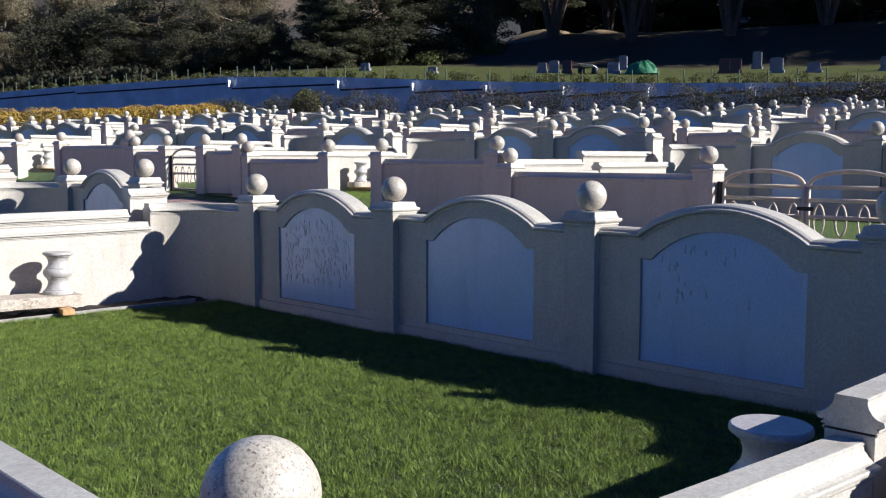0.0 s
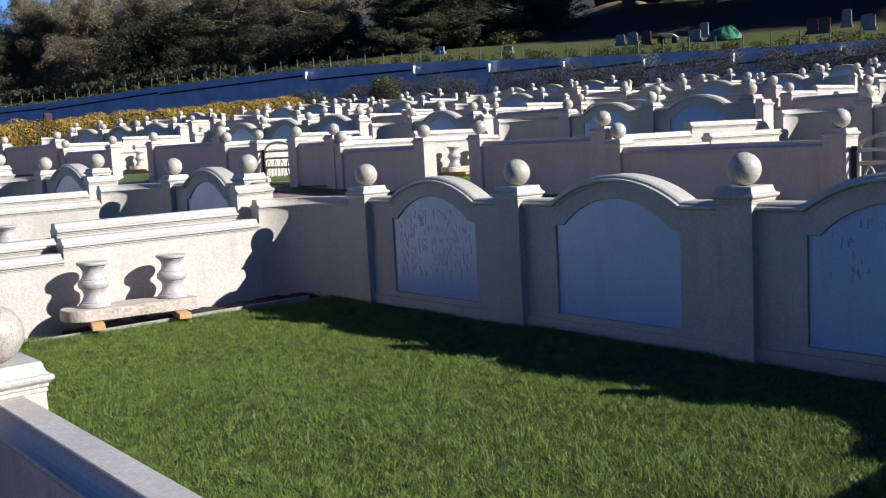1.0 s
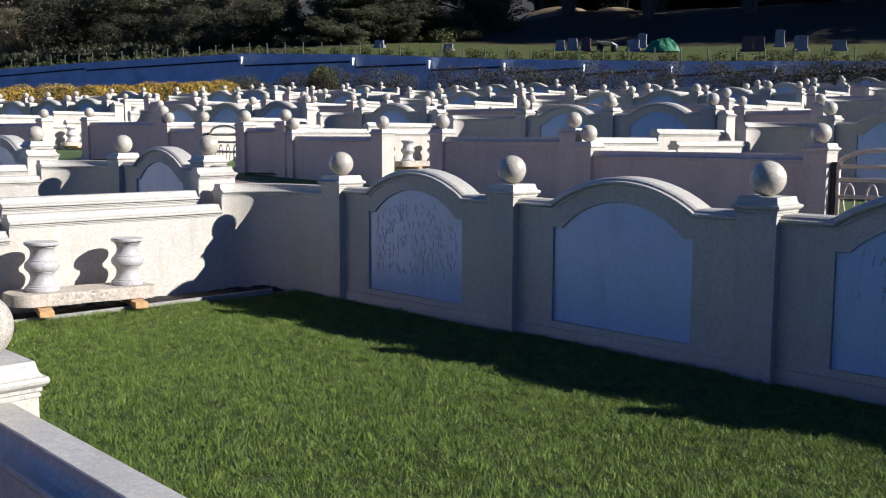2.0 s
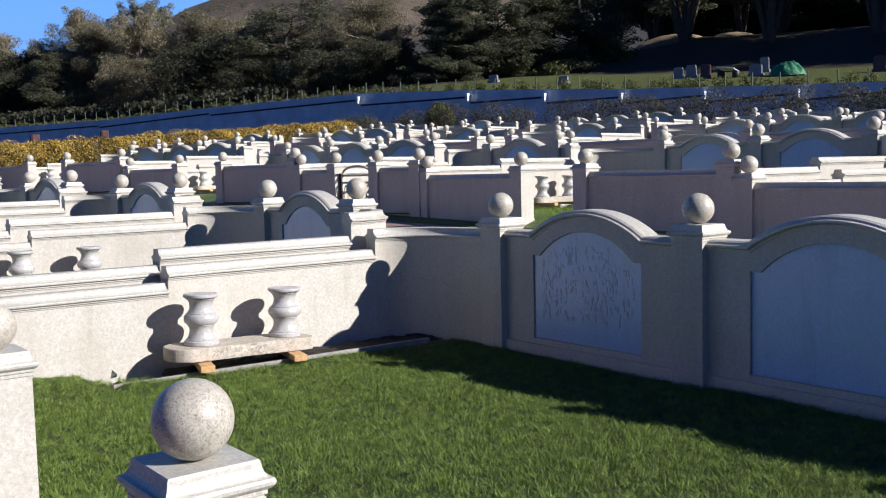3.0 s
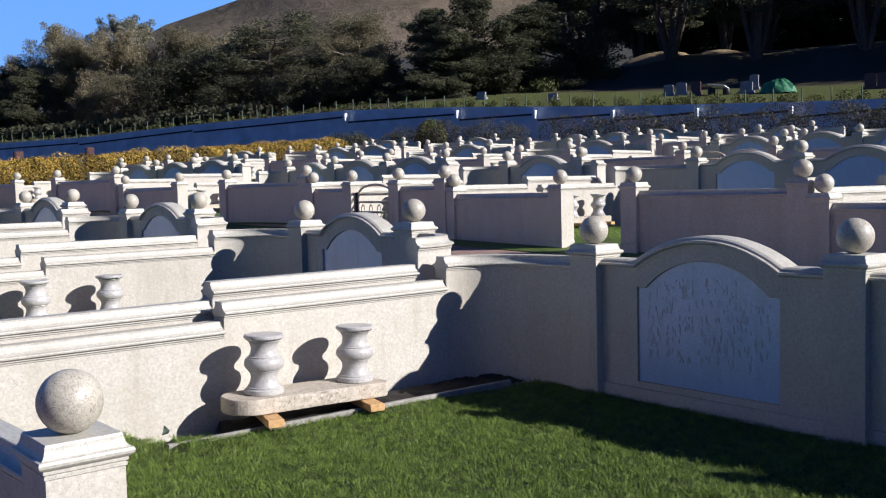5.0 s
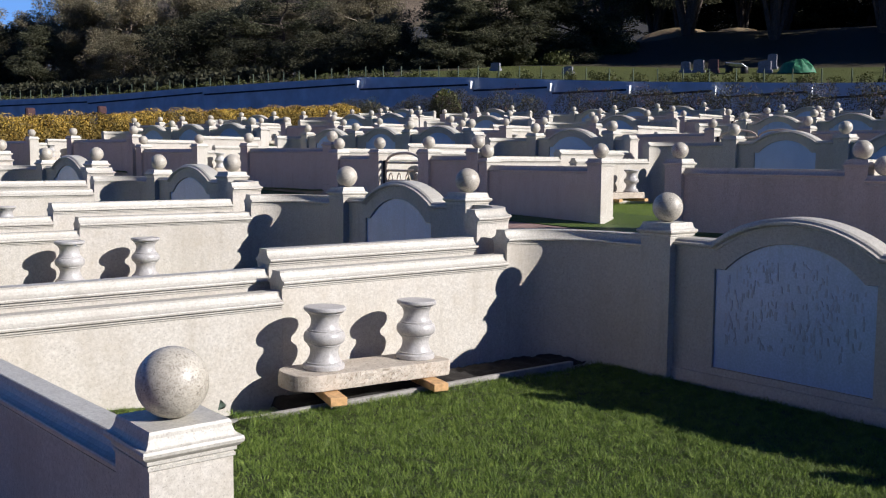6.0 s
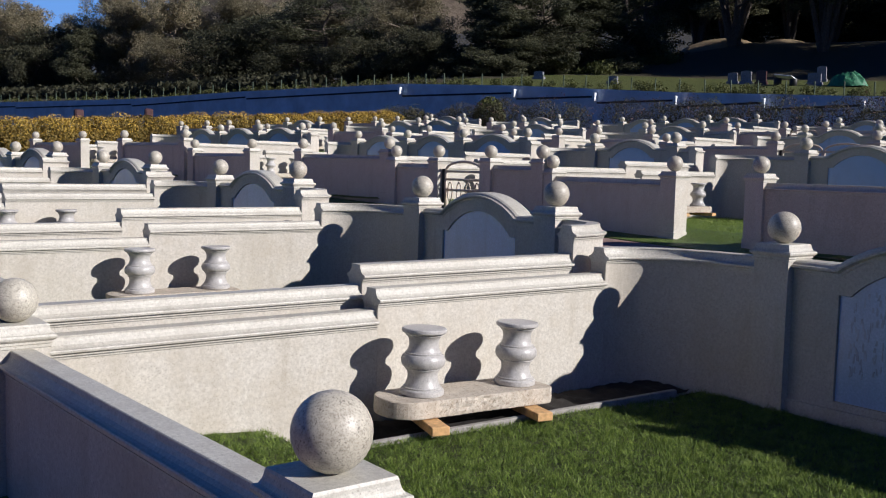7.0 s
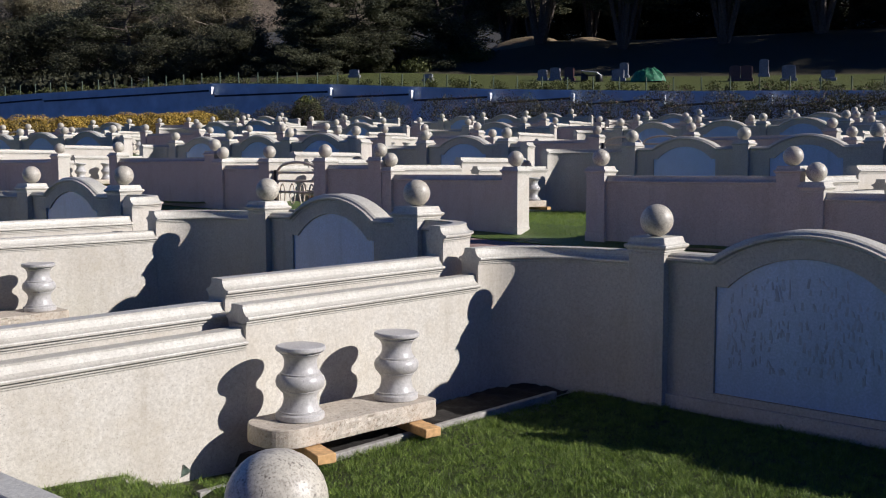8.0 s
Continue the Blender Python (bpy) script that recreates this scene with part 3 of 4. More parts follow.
# ---- retaining wall and what grows along it ----
def build_retaining_wall():
    stops = [-88, -60, -40, -26, -19, -12.5, -6.1, -0.2, 5.6, 11.5, 18.0, 28.5, 46.0, 62.0, 82.0, 120.0]
    e = thing("retaining_wall", "long stepped pale blue-grey plastered retaining wall in shade", "wall", kind="structure")
    for a, b in zip(stops, stops[1:]):
        top_a, top_b = wall_top(a + 0.01), wall_top(b)
        t0, t1 = top_a, top_b
        sunk = (0.42, 0.80) if b < 30 else (0.42, 0.55)      # the joint falls away from the top towards the far end
        verts = []
        for s, t in ((a, t0), (b, t1)):
            for off in (0.0, 0.45):
                x, y = along(s, off)
                g = ground_z(*along(s, -2.0)) - 1.0
                verts += [(x, y, g), (x, y, t)]
        faces = [(0, 1, 5, 4), (2, 6, 7, 3), (1, 3, 7, 5), (0, 2, 3, 1), (4, 5, 7, 6), (0, 4, 6, 2)]
        part("wall_panel", mesh_of("wall_panel", verts, faces, RETAIN), e)
        verts = []
        for s, t in ((a + 0.1, t0 - sunk[0]), (b - 0.1, t1 - sunk[1])):
            for off, z in ((-0.05, t - 0.10), (-0.05, t), (-0.01, t + 0.01), (-0.01, t - 0.11)):
                x, y = along(s, off)
                verts.append((x, y, z))
        faces = [(0, 1, 5, 4), (1, 2, 6, 5), (3, 0, 4, 7), (3, 2, 1, 0), (4, 5, 6, 7)]
        part("drain_joint", mesh_of("drain_joint", verts, faces, RETAINCAP), e, None, "dark sloping joint below the wall's edge")
        if b < 30:
            x, y = along(b, -0.30)
            part("bracket", box_mesh("bracket", -0.12, 0.28, -0.10, 0.10, -0.26, 0.26, WHITE, 0.02), e, pose(x, y, t1 - 0.50, 0, 0, math.degrees(math.atan2(LINE_D.y, LINE_D.x)) - 90), "white bracket where a joint of the wall ends")


build_retaining_wall()


def leaf_cloud(name, centres, count, size, mat, rng, flat=0.0, spreading=1.06, inner=0.12, corners=4):
    """Many small leaf clumps scattered over blobs of (x, y, z, radius, height)."""
    w = np.array([c[3] ** 2 for c in centres])
    pick = rng.choice(len(centres), count, p=w / w.sum())
    c = np.array(centres)[pick]
    d = rng.normal(size=(count, 3))
    d /= np.linalg.norm(d, axis=1)[:, None]
    rad = (spreading * rng.uniform(inner, 1.0, count) ** 0.5)[:, None]
    p = c[:, :3] + d * rad * np.stack([c[:, 3], c[:, 3], c[:, 4]], 1)
    a = rng.normal(size=(count, 3))
    a[:, 2] *= 1 - flat
    a /= np.linalg.norm(a, axis=1)[:, None]
    b = np.cross(a, d + rng.normal(size=(count, 3)) * 0.7)
    b /= np.linalg.norm(b, axis=1)[:, None] + 1e-6
    s = (size * rng.uniform(0.5, 1.4, count))[:, None]
    v = np.stack([p - a * s, p + b * s * 0.55, p + a * s * 1.1, p - b * s * 0.5] if corners == 4 else [p - a * s, p + b * s * 0.85, p + a * s * 1.1], 1).reshape(-1, 3)
    me = bpy.data.meshes.new(name)
    me.vertices.add(len(v))
    me.vertices.foreach_set("co", v.ravel())
    me.loops.add(count * corners)
    me.loops.foreach_set("vertex_index", np.arange(count * corners))
    me.polygons.add(count)
    me.polygons.foreach_set("loop_start", np.arange(count) * corners)
    me.materials.append(mat)
    me.update(calc_edges=True)
    return me


def limb(bm, a, b, ra, rb, seg=7):
    d = (Vector(b) - Vector(a))
    m = Matrix.Translation((Vector(a) + Vector(b)) / 2) @ d.to_track_quat("Z", "Y").to_matrix().to_4x4()
    bmesh.ops.create_cone(bm, cap_ends=True, segments=seg, radius1=ra, radius2=rb, depth=d.length, matrix=m)


def tree_model(kind, seed, height, spread, mat, bark, leaves, size):
    """Trunk and limbs, and a crown of separate clumps with gaps."""
    rng = np.random.default_rng(seed)
    bm, blobs = bmesh.new(), []
    lean = rng.uniform(-0.06, 0.06, 2) * height
    n = 7
    pts = [np.array([lean[0] * (i / n) ** 1.5, lean[1] * (i / n) ** 1.5, (height * 0.86 + 1.0) * i / n - 1.0]) + np.append(rng.normal(size=2) * 0.012 * height * (0 < i), 0) for i in range(n + 1)]
    rad = [height * 0.024 * (1 - 0.85 * i / n) for i in range(n + 1)]
    for i in range(n):
        limb(bm, pts[i], pts[i + 1], rad[i], rad[i + 1], 8)
    if kind == "umbrella":                                # several stems from one foot
        for i in range(4):
            ang = math.pi / 2 * i + rng.uniform(-0.4, 0.4)
            mid = np.array([math.cos(ang) * spread * 0.20, math.sin(ang) * spread * 0.20, height * 0.32])
            limb(bm, pts[0], mid, rad[0] * 0.8, rad[0] * 0.55, 7)
            limb(bm, mid, mid * 1.9 + np.array([0, 0, height * 0.12]), rad[0] * 0.55, rad[0] * 0.3, 6)
    count = {"airy": 30, "wispy": 22, "layered": 34, "dense": 36, "cone": 44, "umbrella": 30, "dome": 40}[kind]
    low = {"airy": 0.16, "wispy": 0.35, "dense": 0.06, "cone": 0.03, "umbrella": 0.36, "dome": 0.12}.get(kind, 0.1)
    for i in range(count):
        f = rng.uniform(low, 0.98)
        if kind in ("layered", "umbrella"):
            f = low + (1 - low) * (i + rng.uniform(0, 0.8)) / count
        k = min(n - 1, int(f * n))
        base = pts[k] + (pts[k + 1] - pts[k]) * (f * n - k)
        ang = rng.uniform(0, 2 * math.pi)
        if kind == "cone":
            reach = spread * (1.05 - f) ** 0.8 * rng.uniform(0.5, 1.0)
        elif kind in ("layered", "umbrella"):
            reach = spread * (0.35 + 0.75 * math.sin(math.pi * min(1.0, f * 0.92))) * rng.uniform(0.55, 1.0)
        elif kind == "wispy":
            reach = spread * rng.uniform(0.25, 0.8) * (1.15 - 0.5 * f)
        else:
            reach = spread * math.sqrt(max(0.08, 1 - ((f - 0.55) / 0.52) ** 2)) * rng.uniform(0.35, 0.95)
        rise = {"layered": (0.02, 0.08), "umbrella": (0.02, 0.10), "wispy": (0.08, 0.2)}.get(kind, (0.02, 0.14))
        tip = base + np.array([math.cos(ang) * reach, math.sin(ang) * reach, height * rng.uniform(*rise)])
        limb(bm, base, tip, max(0.05, rad[k] * 0.45), 0.03, 5)
        for g in range({"dense": 3, "dome": 4, "airy": 4, "layered": 4, "umbrella": 4}.get(kind, 3)):
            q = base + (tip - base) * rng.uniform(0.40, 1.08) + rng.normal(size=3) * spread * 0.10
            r = spread * rng.uniform(*{"airy": (0.08, 0.19), "wispy": (0.06, 0.13), "dome": (0.10, 0.20), "dense": (0.12, 0.25)}.get(kind, (0.10, 0.22)))
            blobs.append((*q, r, r * {"layered": 0.34, "umbrella": 0.36, "cone": 0.5, "wispy": 1.3}.get(kind, 0.85)))
    blobs.append((*pts[-1], spread * 0.2, spread * 0.2))
    trunk = bpy.data.meshes.new("trunk")
    bm.to_mesh(trunk)
    bm.free()
    trunk.materials.append(bark)
    return trunk, leaf_cloud("crown", blobs, leaves, size, mat, rng, 0.6 if kind in ("layered", "cone", "umbrella") else 0.0, 1.3, 0.12, 3)


TREES = {
    "eucalyptus": [tree_model("airy", 11, 12.5, 5.2, EUCALYPT, PALEBARK, 40000, 0.112), tree_model("airy", 12, 12, 5.6, EUCALYPT, PALEBARK, 40000, 0.112), tree_model("wispy", 13, 15, 4.2, GUM, PALEBARK, 10000, 0.135),
                   tree_model("dome", 14, 10.5, 5.4, EUCALYPT, PALEBARK, 44000, 0.112)],
    "cypress": [tree_model("layered", 21, 11.5, 7.0, CYPRESS, BARK, 28000, 0.15), tree_model("layered", 22, 10, 5.0, CYPRESS, BARK, 24000, 0.15), tree_model("cone", 23, 10.5, 4.6, CYPRESS, BARK, 40000, 0.115),
                tree_model("umbrella", 24, 18, 7.4, CYPRESS, BARK, 22000, 0.18)],
    "oak": [tree_model("dense", 31, 7.5, 5.0, OAK, BARK, 22000, 0.14), tree_model("dense", 32, 7.0, 4.8, OAK, BARK, 22000, 0.14)],
}
TREE_LABEL = {"eucalyptus": ("tall open-crowned eucalyptus with grey-green leaves at the wood's edge", "tree"),
              "cypress": ("dark broad cypress with layered boughs on the slope", "tree"),
              "oak": ("low dense dark evergreen tree at the wood's edge", "tree")}
MADE = {}


def tree(kind, variant, x, y, scale, turn, z=None):
    if z is None:
        z = ground_z(x, y) - 0.1
    m = pose(x, y, z, 0, 0, turn)
    key = (kind, variant)
    if key not in MADE:
        e = thing(kind + "_tree", *TREE_LABEL[kind], group=kind + " trees")
        part("trunk", TREES[kind][variant][0], e)
        part("crown", TREES[kind][variant][1], e)
        MADE[key] = e
        e.matrix_basis = m
        e.scale = scale if isinstance(scale, tuple) else (scale * FAR,) * 3
        return e
    e = copy_thing(MADE[key], m)
    e.scale = scale if isinstance(scale, tuple) else (scale * FAR,) * 3
    return e


EXTENT = {}


def sized_tree(kind, v, s, off, width, height, turn):
    """A tree of a given crown width and height, standing behind the retaining wall."""
    if (kind, v) not in EXTENT:
        me = TREES[kind][v][1]
        co = np.empty(len(me.vertices) * 3, dtype=np.float32)
        me.vertices.foreach_get("co", co)
        co = co.reshape(-1, 3)
        EXTENT[(kind, v)] = (float(2.0 * np.percentile(np.hypot(co[:, 0], co[:, 1]), 96)), float(np.percentile(co[:, 2], 99.7)))
    wide, tall = EXTENT[(kind, v)]
    x, y = along(s, off)
    tree(kind, v, x, y, (FAR * width / wide, FAR * width / wide, FAR * height / tall), turn)


def plant_woods():
    rng = random.Random(4)
    # the trees along the edge of the wood, one by one: kind, variant, place along the wall, distance behind it, width, height
    for kind, v, s, off, w, h in (
            ("oak", 0, 120, 17, 14, 10.5), ("eucalyptus", 0, 112, 18, 12, 14), ("eucalyptus", 1, 105, 16, 13, 10.8), ("oak", 1, 99, 16, 11, 9.2), ("eucalyptus", 0, 95, 20, 10, 10.2),
            ("eucalyptus", 1, 89.5, 20, 10, 13.6), ("eucalyptus", 2, 84.5, 23, 8, 15.2), ("eucalyptus", 0, 85.5, 18, 10, 12.0), ("cypress", 2, 87, 12, 7, 8.2), ("eucalyptus", 2, 79.5, 24, 8, 14.4), ("eucalyptus", 1, 78, 18, 11, 11.8),
            ("oak", 1, 95, 11, 8, 6.5), ("eucalyptus", 0, 72.5, 25, 10, 11.4), ("eucalyptus", 3, 71.5, 12, 8, 6.6), ("eucalyptus", 1, 67, 27, 11, 10.6), ("oak", 0, 61.0, 12, 10.5, 7.6), ("eucalyptus", 2, 62, 22, 7, 10.4), ("eucalyptus", 0, 56.5, 24, 7, 8.8),
            ("cypress", 0, 52.8, 18, 15, 10.9), ("oak", 1, 50, 11, 8, 4.2), ("cypress", 1, 46, 20, 7, 7.2), ("eucalyptus", 3, 39.0, 16, 9.6, 9.2), ("oak", 1, 41, 10, 8, 4.2),
            ("oak", 0, 34.5, 11, 7, 4.6), ("cypress", 2, 29.6, 15, 9, 8.4), ("cypress", 2, 26.8, 13, 7, 6.6), ("cypress", 1, 25.0, 17, 9, 9.6), ("cypress", 2, 22.6, 21, 10, 8.2), ("cypress", 2, 21.4, 27, 9, 14.0), ("oak", 0, 36.5, 13, 8, 5.2), ("oak", 1, 26, 16, 8, 5.0), 
            ("oak", 0, 104, 13, 11, 7.5), ("cypress", 3, 12.0, 31, 14, 13), ("cypress", 3, 3, 28, 12, 14), ("cypress", 3, -6, 29, 14, 16), ("cypress", 3, -14, 32, 15, 16), ("cypress", 3, -23, 31, 15, 17),
            # unseen cypresses farther right, added to throw shade on the bank
            ("cypress", 3, -33, 31, 16, 18), ("cypress", 3, -44, 31, 16, 18), ("cypress", 3, -56, 31, 17, 18), ("cypress", 3, -68, 31, 17, 19)):
        sized_tree(kind, v, s, off, w, h, rng.uniform(0, 360))
    for s in range(58, 190, 9):
        sized_tree("eucalyptus", rng.randrange(4), s + rng.uniform(-2, 2), rng.uniform(32, 38), 12, rng.uniform(7.0, 8.4) if s < 70 else rng.uniform(8.5, 10.5), rng.uniform(0, 360))
    for s in range(128, 190, 8):
        sized_tree("eucalyptus", rng.randrange(2), s + rng.uniform(-2, 2), rng.uniform(15, 24), 11, rng.uniform(11, 15), rng.uniform(0, 360))
    # cypresses on the bank behind the burial lawn
    for s in range(-84, -10, 6):
        sized_tree("cypress", 2, s + rng.uniform(-2, 2), rng.uniform(42, 49), 12, rng.uniform(14, 17), rng.uniform(0, 360))
    for s in range(-10, 24, 4):
        sized_tree("cypress", 2, s + rng.uniform(-1, 1), rng.uniform(55, 60), 12, rng.uniform(13, 15), rng.uniform(0, 360))
    for s in range(6, 30, 5):
        tree("cypress", 3, *along(s + rng.uniform(-1, 1), rng.uniform(41, 46)), rng.uniform(0.75, 0.95), rng.uniform(0, 360))
    for s in range(-86, 36, 9):
        tree("cypress", 3, *along(s + rng.uniform(-3, 3), rng.uniform(54, 64)), rng.uniform(0.95, 1.25), rng.uniform(0, 360))
    for s in range(-90, 30, 12):
        tree("cypress", 3, *along(s + rng.uniform(-3, 3), rng.uniform(70, 80)), rng.uniform(1.0, 1.3), rng.uniform(0, 360))


plant_woods()


def hedge(name, line, width, height, mat, label, category, count, size, seed, lift=0.35, inner=0.45, uneven=0.07, gaps=0.0):
    """A long clipped or loose hedge along a line in the plan, one mass of leaves."""
    rng = np.random.default_rng(seed)
    blobs = []
    for (ax, ay), (bx, by) in zip(line, line[1:]):
        n = max(1, int(math.hypot(bx - ax, by - ay) / (width * 0.5)))
        for i in range(n):
            x, y = ax + (bx - ax) * i / n, ay + (by - ay) * i / n
            if rng.random() < gaps:
                continue
            h = height * rng.uniform(1 - 2.2 * uneven, 1 + uneven)
            blobs.append((x + rng.normal() * 0.12 * width, y + rng.normal() * 0.12 * width, ground_z(x, y) + lift + h * 0.5, width * 0.6, h * 0.5))
    me = leaf_cloud(name, blobs, count, size, mat, rng, 0.0, 1.05, inner)
    return single(name, me, label, category, kind="stuff")


GOLD_LINE = [(x, hedge_y(x)) for x in (-10.4, 4.35, 17.4, 30.6)]
hedge("yellow_hedge", GOLD_LINE, 1.15, 1.30, GOLD, "long golden-yellow hedge behind the farthest plots", "hedge", 115000, 0.031, 5, 0.66, 0.6, 0.05)
hedge("yellow_hedge", GOLD_LINE, 1.05, 1.20, OLIVE_SHADE, "inner olive foliage darkened as shade inside a long golden hedge", "hedge", 44000, 0.065, 25, 0.66, 0.75, 0.03)
hedge("olive_foliage", [(x - 0.3, y - 0.7) for x, y in GOLD_LINE], 0.9, 1.05, OLIVE_SHADE, "olive lower leaves darkened as shade at a golden hedge foot", "hedge", 40000, 0.05, 26, 0.5, 0.6, 0.12)
hedge("rose_hedge", [along(-70, -12.6), along(-8, -12.6), along(14, -12.6), along(22, -10.5)], 1.3, 1.95, ROSE, "dark loose rose hedge below the retaining wall", "hedge", 170000, 0.038, 6, uneven=0.13, gaps=0.10)
hedge("green_shoots", [along(-70, -12.9), along(22, -11.0)], 1.1, 1.95, SHRUB, "green leafy shoots among a dark rose hedge", "hedge", 26000, 0.036, 36, 0.4, uneven=0.16, gaps=0.6)
hedge("rose_blossom", [along(-70, -12.9), along(14, -12.9)], 1.2, 1.95, PETAL, "faded pink rose blossom scattered over a dark hedge", "flowers", 8500, 0.036, 7, 0.5, uneven=0.15, gaps=0.45)
hedge("rose_hedge", [along(-70, -13.6), along(-15, -13.6)], 1.4, 2.35, ROSE, "taller dark rose hedge where the retaining wall is lowest", "hedge", 60000, 0.045, 16, uneven=0.14, gaps=0.2)
hedge("olive_shrub", [along(13.2, -11.5), along(14.4, -11.5)], 1.4, 2.5, SHRUB, "loose olive-green shrub standing out of the rose hedge", "shrub", 3200, 0.08, 17)
hedge("undergrowth", [along(44, 7), along(180, 7)], 2.6, 1.5, OAK, "dark undergrowth at the edge of the wood", "undergrowth", 16000, 0.24, 9, -0.3)


def build_low_shrubs():
    """Small loose shrubs in a row along the top of the retaining wall, with gaps."""
    rng = np.random.default_rng(8)
    blobs = []
    for i in range(210):
        s = -68 + 0.9 * i + rng.uniform(-0.4, 0.4)
        x, y = along(s, 1.5 + rng.uniform(-0.3, 0.5))
        r = FAR * rng.uniform(0.28, 0.60) * (1.0 if s < 40 else 0.75)
        blobs.append((x, y, ground_z(x, y) + r * 0.5, r, r * 0.8))
    single("low_shrub", leaf_cloud("low_shrub", blobs, 26000, 0.066, SHRUB, rng), "row of low green shrubs along the top of the retaining wall", "shrub", kind="stuff")


build_low_shrubs()


def dry_bank_mesh(s, off, wide, deep):
    """A bare patch of tan earth on the steep bank, with an uneven edge."""
    verts, faces, n, rings = [], [], 28, 6
    for j in range(rings + 1):
        for i in range(n):
            a = 2 * math.pi * i / n
            f = j / rings * (1 + 0.25 * noise.noise((math.cos(a) * 2, math.sin(a) * 2, 4.0)))
            x, y = along(s + wide * f * math.cos(a), off + deep * f * math.sin(a))
            verts.append((x, y, ground_z(x, y) + 0.15 * wide * (1 - (j / rings) ** 2) - 0.1 * (j == rings)))
    for j in range(rings):
        for i in range(n):
            k = (i + 1) % n
            faces.append((j * n + i, j * n + k, (j + 1) * n + k, (j + 1) * n + i))
    return mesh_of("dry_bank", verts, faces, DRY, True)


for s, off, wide, deep in ((14.6, 33.5, 3.6, 3.6), (8.0, 34.0, 2.0, 2.6)):
    single("dry_bank", dry_bank_mesh(s, off, wide, deep), "bare tan earth bank showing between dark cypresses", "bank", kind="structure")


def build_bank_scrub():
    """Loose scrub over the bank beside the bare earth, thinning out down the slope."""
    rng = np.random.default_rng(44)
    blobs = []
    for _ in range(120):
        s, off = rng.uniform(15, 34), rng.uniform(17, 29)
        if off < 17 + (s - 15) * 0.1 or (s < 19 and off < 25):
            continue
        x, y = along(s, off)
        r = FAR * rng.uniform(0.5, 1.3)
        blobs.append((x, y, ground_z(x, y) + r * 0.35, r, r * 0.75))
    single("bank_scrub", leaf_cloud("bank_scrub", blobs, 24000, 0.10, SHRUB, rng), "loose olive-green scrub on the bank below dark cypresses", "shrub", kind="stuff")


build_bank_scrub()


def hill_mesh():
    """The dry hill behind the woods, from bearing and distance."""
    verts, faces, nb, nd = [], [], 70, 26
    for i in range(nb + 1):
        b = radians(-30 + 150 * i / nb)
        bd = math.degrees(b)
        peak = float(np.interp(bd, [-30, 5, 13, 18, 23, 27.5, 29.5, 33, 38, 45, 60, 90, 120], [4, 10, 28, 72, 101, 121, 134, 172, 195, 190, 220, 150, 60]))
        for j in range(nd + 1):
            d = 230 + 900 * j / nd
            f = min(1.0, (d - 230) / 430)
            h = 8 + (peak - 8) * (f * f * (3 - 2 * f))
            x, y = d * math.sin(b), d * math.cos(b)
            h += (noise.fractal((x * 0.008, y * 0.008, 1.7), 1.0, 2.0, 5)) * 11 * f
            if d > 700:
                h -= (d - 700) * 0.25
            verts.append((x, y, h))
    for i in range(nb):
        for j in range(nd):
            a = i * (nd + 1) + j
            faces.append((a, a + 1, a + nd + 2, a + nd + 1))
    return mesh_of("hill", verts, faces, HILL, True)


single("hill", hill_mesh(), "dry brown hillside with dark scrub behind the woods", "hill", kind="structure")


def build_sky_backdrop():
    """Plain clear sky far behind the hill."""
    k = Mat("clear sky", 1.0)
    c = k.node("ShaderNodeTexCoord")
    sep = k.node("ShaderNodeSeparateXYZ")
    k.link(c.outputs["Generated"], sep.inputs[0])
    col = k.ramp(sep.outputs[2], [(0.0, (0.46, 0.64, 0.90)), (0.35, (0.27, 0.48, 0.84)), (1.0, (0.13, 0.32, 0.73))])
    em = k.node("ShaderNodeEmission", Strength=0.57)
    k.link(col, em.inputs["Color"])
    k.link(em.outputs[0], k.t.nodes["Material Output"].inputs["Surface"])
    verts, n = [], 40
    for i in range(n + 1):
        b = radians(-40 + 125 * i / n)
        for z in (-150, 400, 900, 1500):
            verts.append((3000 * math.sin(b), 3000 * math.cos(b), z))
    faces = [(4 * i + j, 4 * i + 4 + j, 4 * i + 5 + j, 4 * i + 1 + j) for i in range(n) for j in range(3)]
    single("backdrop", mesh_of("backdrop", verts, faces, k.m, True), "plain clear blue sky far behind the hill", "sky", kind="structure")


build_sky_backdrop()


# ---- things on and round the plots ----
def tube(name, paths, r, mat, seg=6):
    """Round bars along polylines."""
    verts, faces = [], []
    for path in paths:
        pts, o = [Vector(p) for p in path], len(verts)
        for i, p in enumerate(pts):
            d = (pts[min(i + 1, len(pts) - 1)] - pts[max(i - 1, 0)]).normalized()
            u = d.cross(Vector((1, 0, 0)))
            u = (u if u.length > 0.1 else d.cross(Vector((0, 0, 1)))).normalized()
            v = d.cross(u)
            for k in range(seg):
                a = 2 * math.pi * k / seg
                verts.append(p + u * r * math.cos(a) + v * r * math.sin(a))
        for i in range(len(pts) - 1):
            for k in range(seg):
                q = (k + 1) % seg
                faces.append((o + i * seg + k, o + i * seg + q, o + (i + 1) * seg + q, o + (i + 1) * seg + k))
        faces.append(tuple(o + k for k in reversed(range(seg))))
        faces.append(tuple(o + (len(pts) - 1) * seg + k for k in range(seg)))
    return mesh_of(name, verts, faces, mat, True)


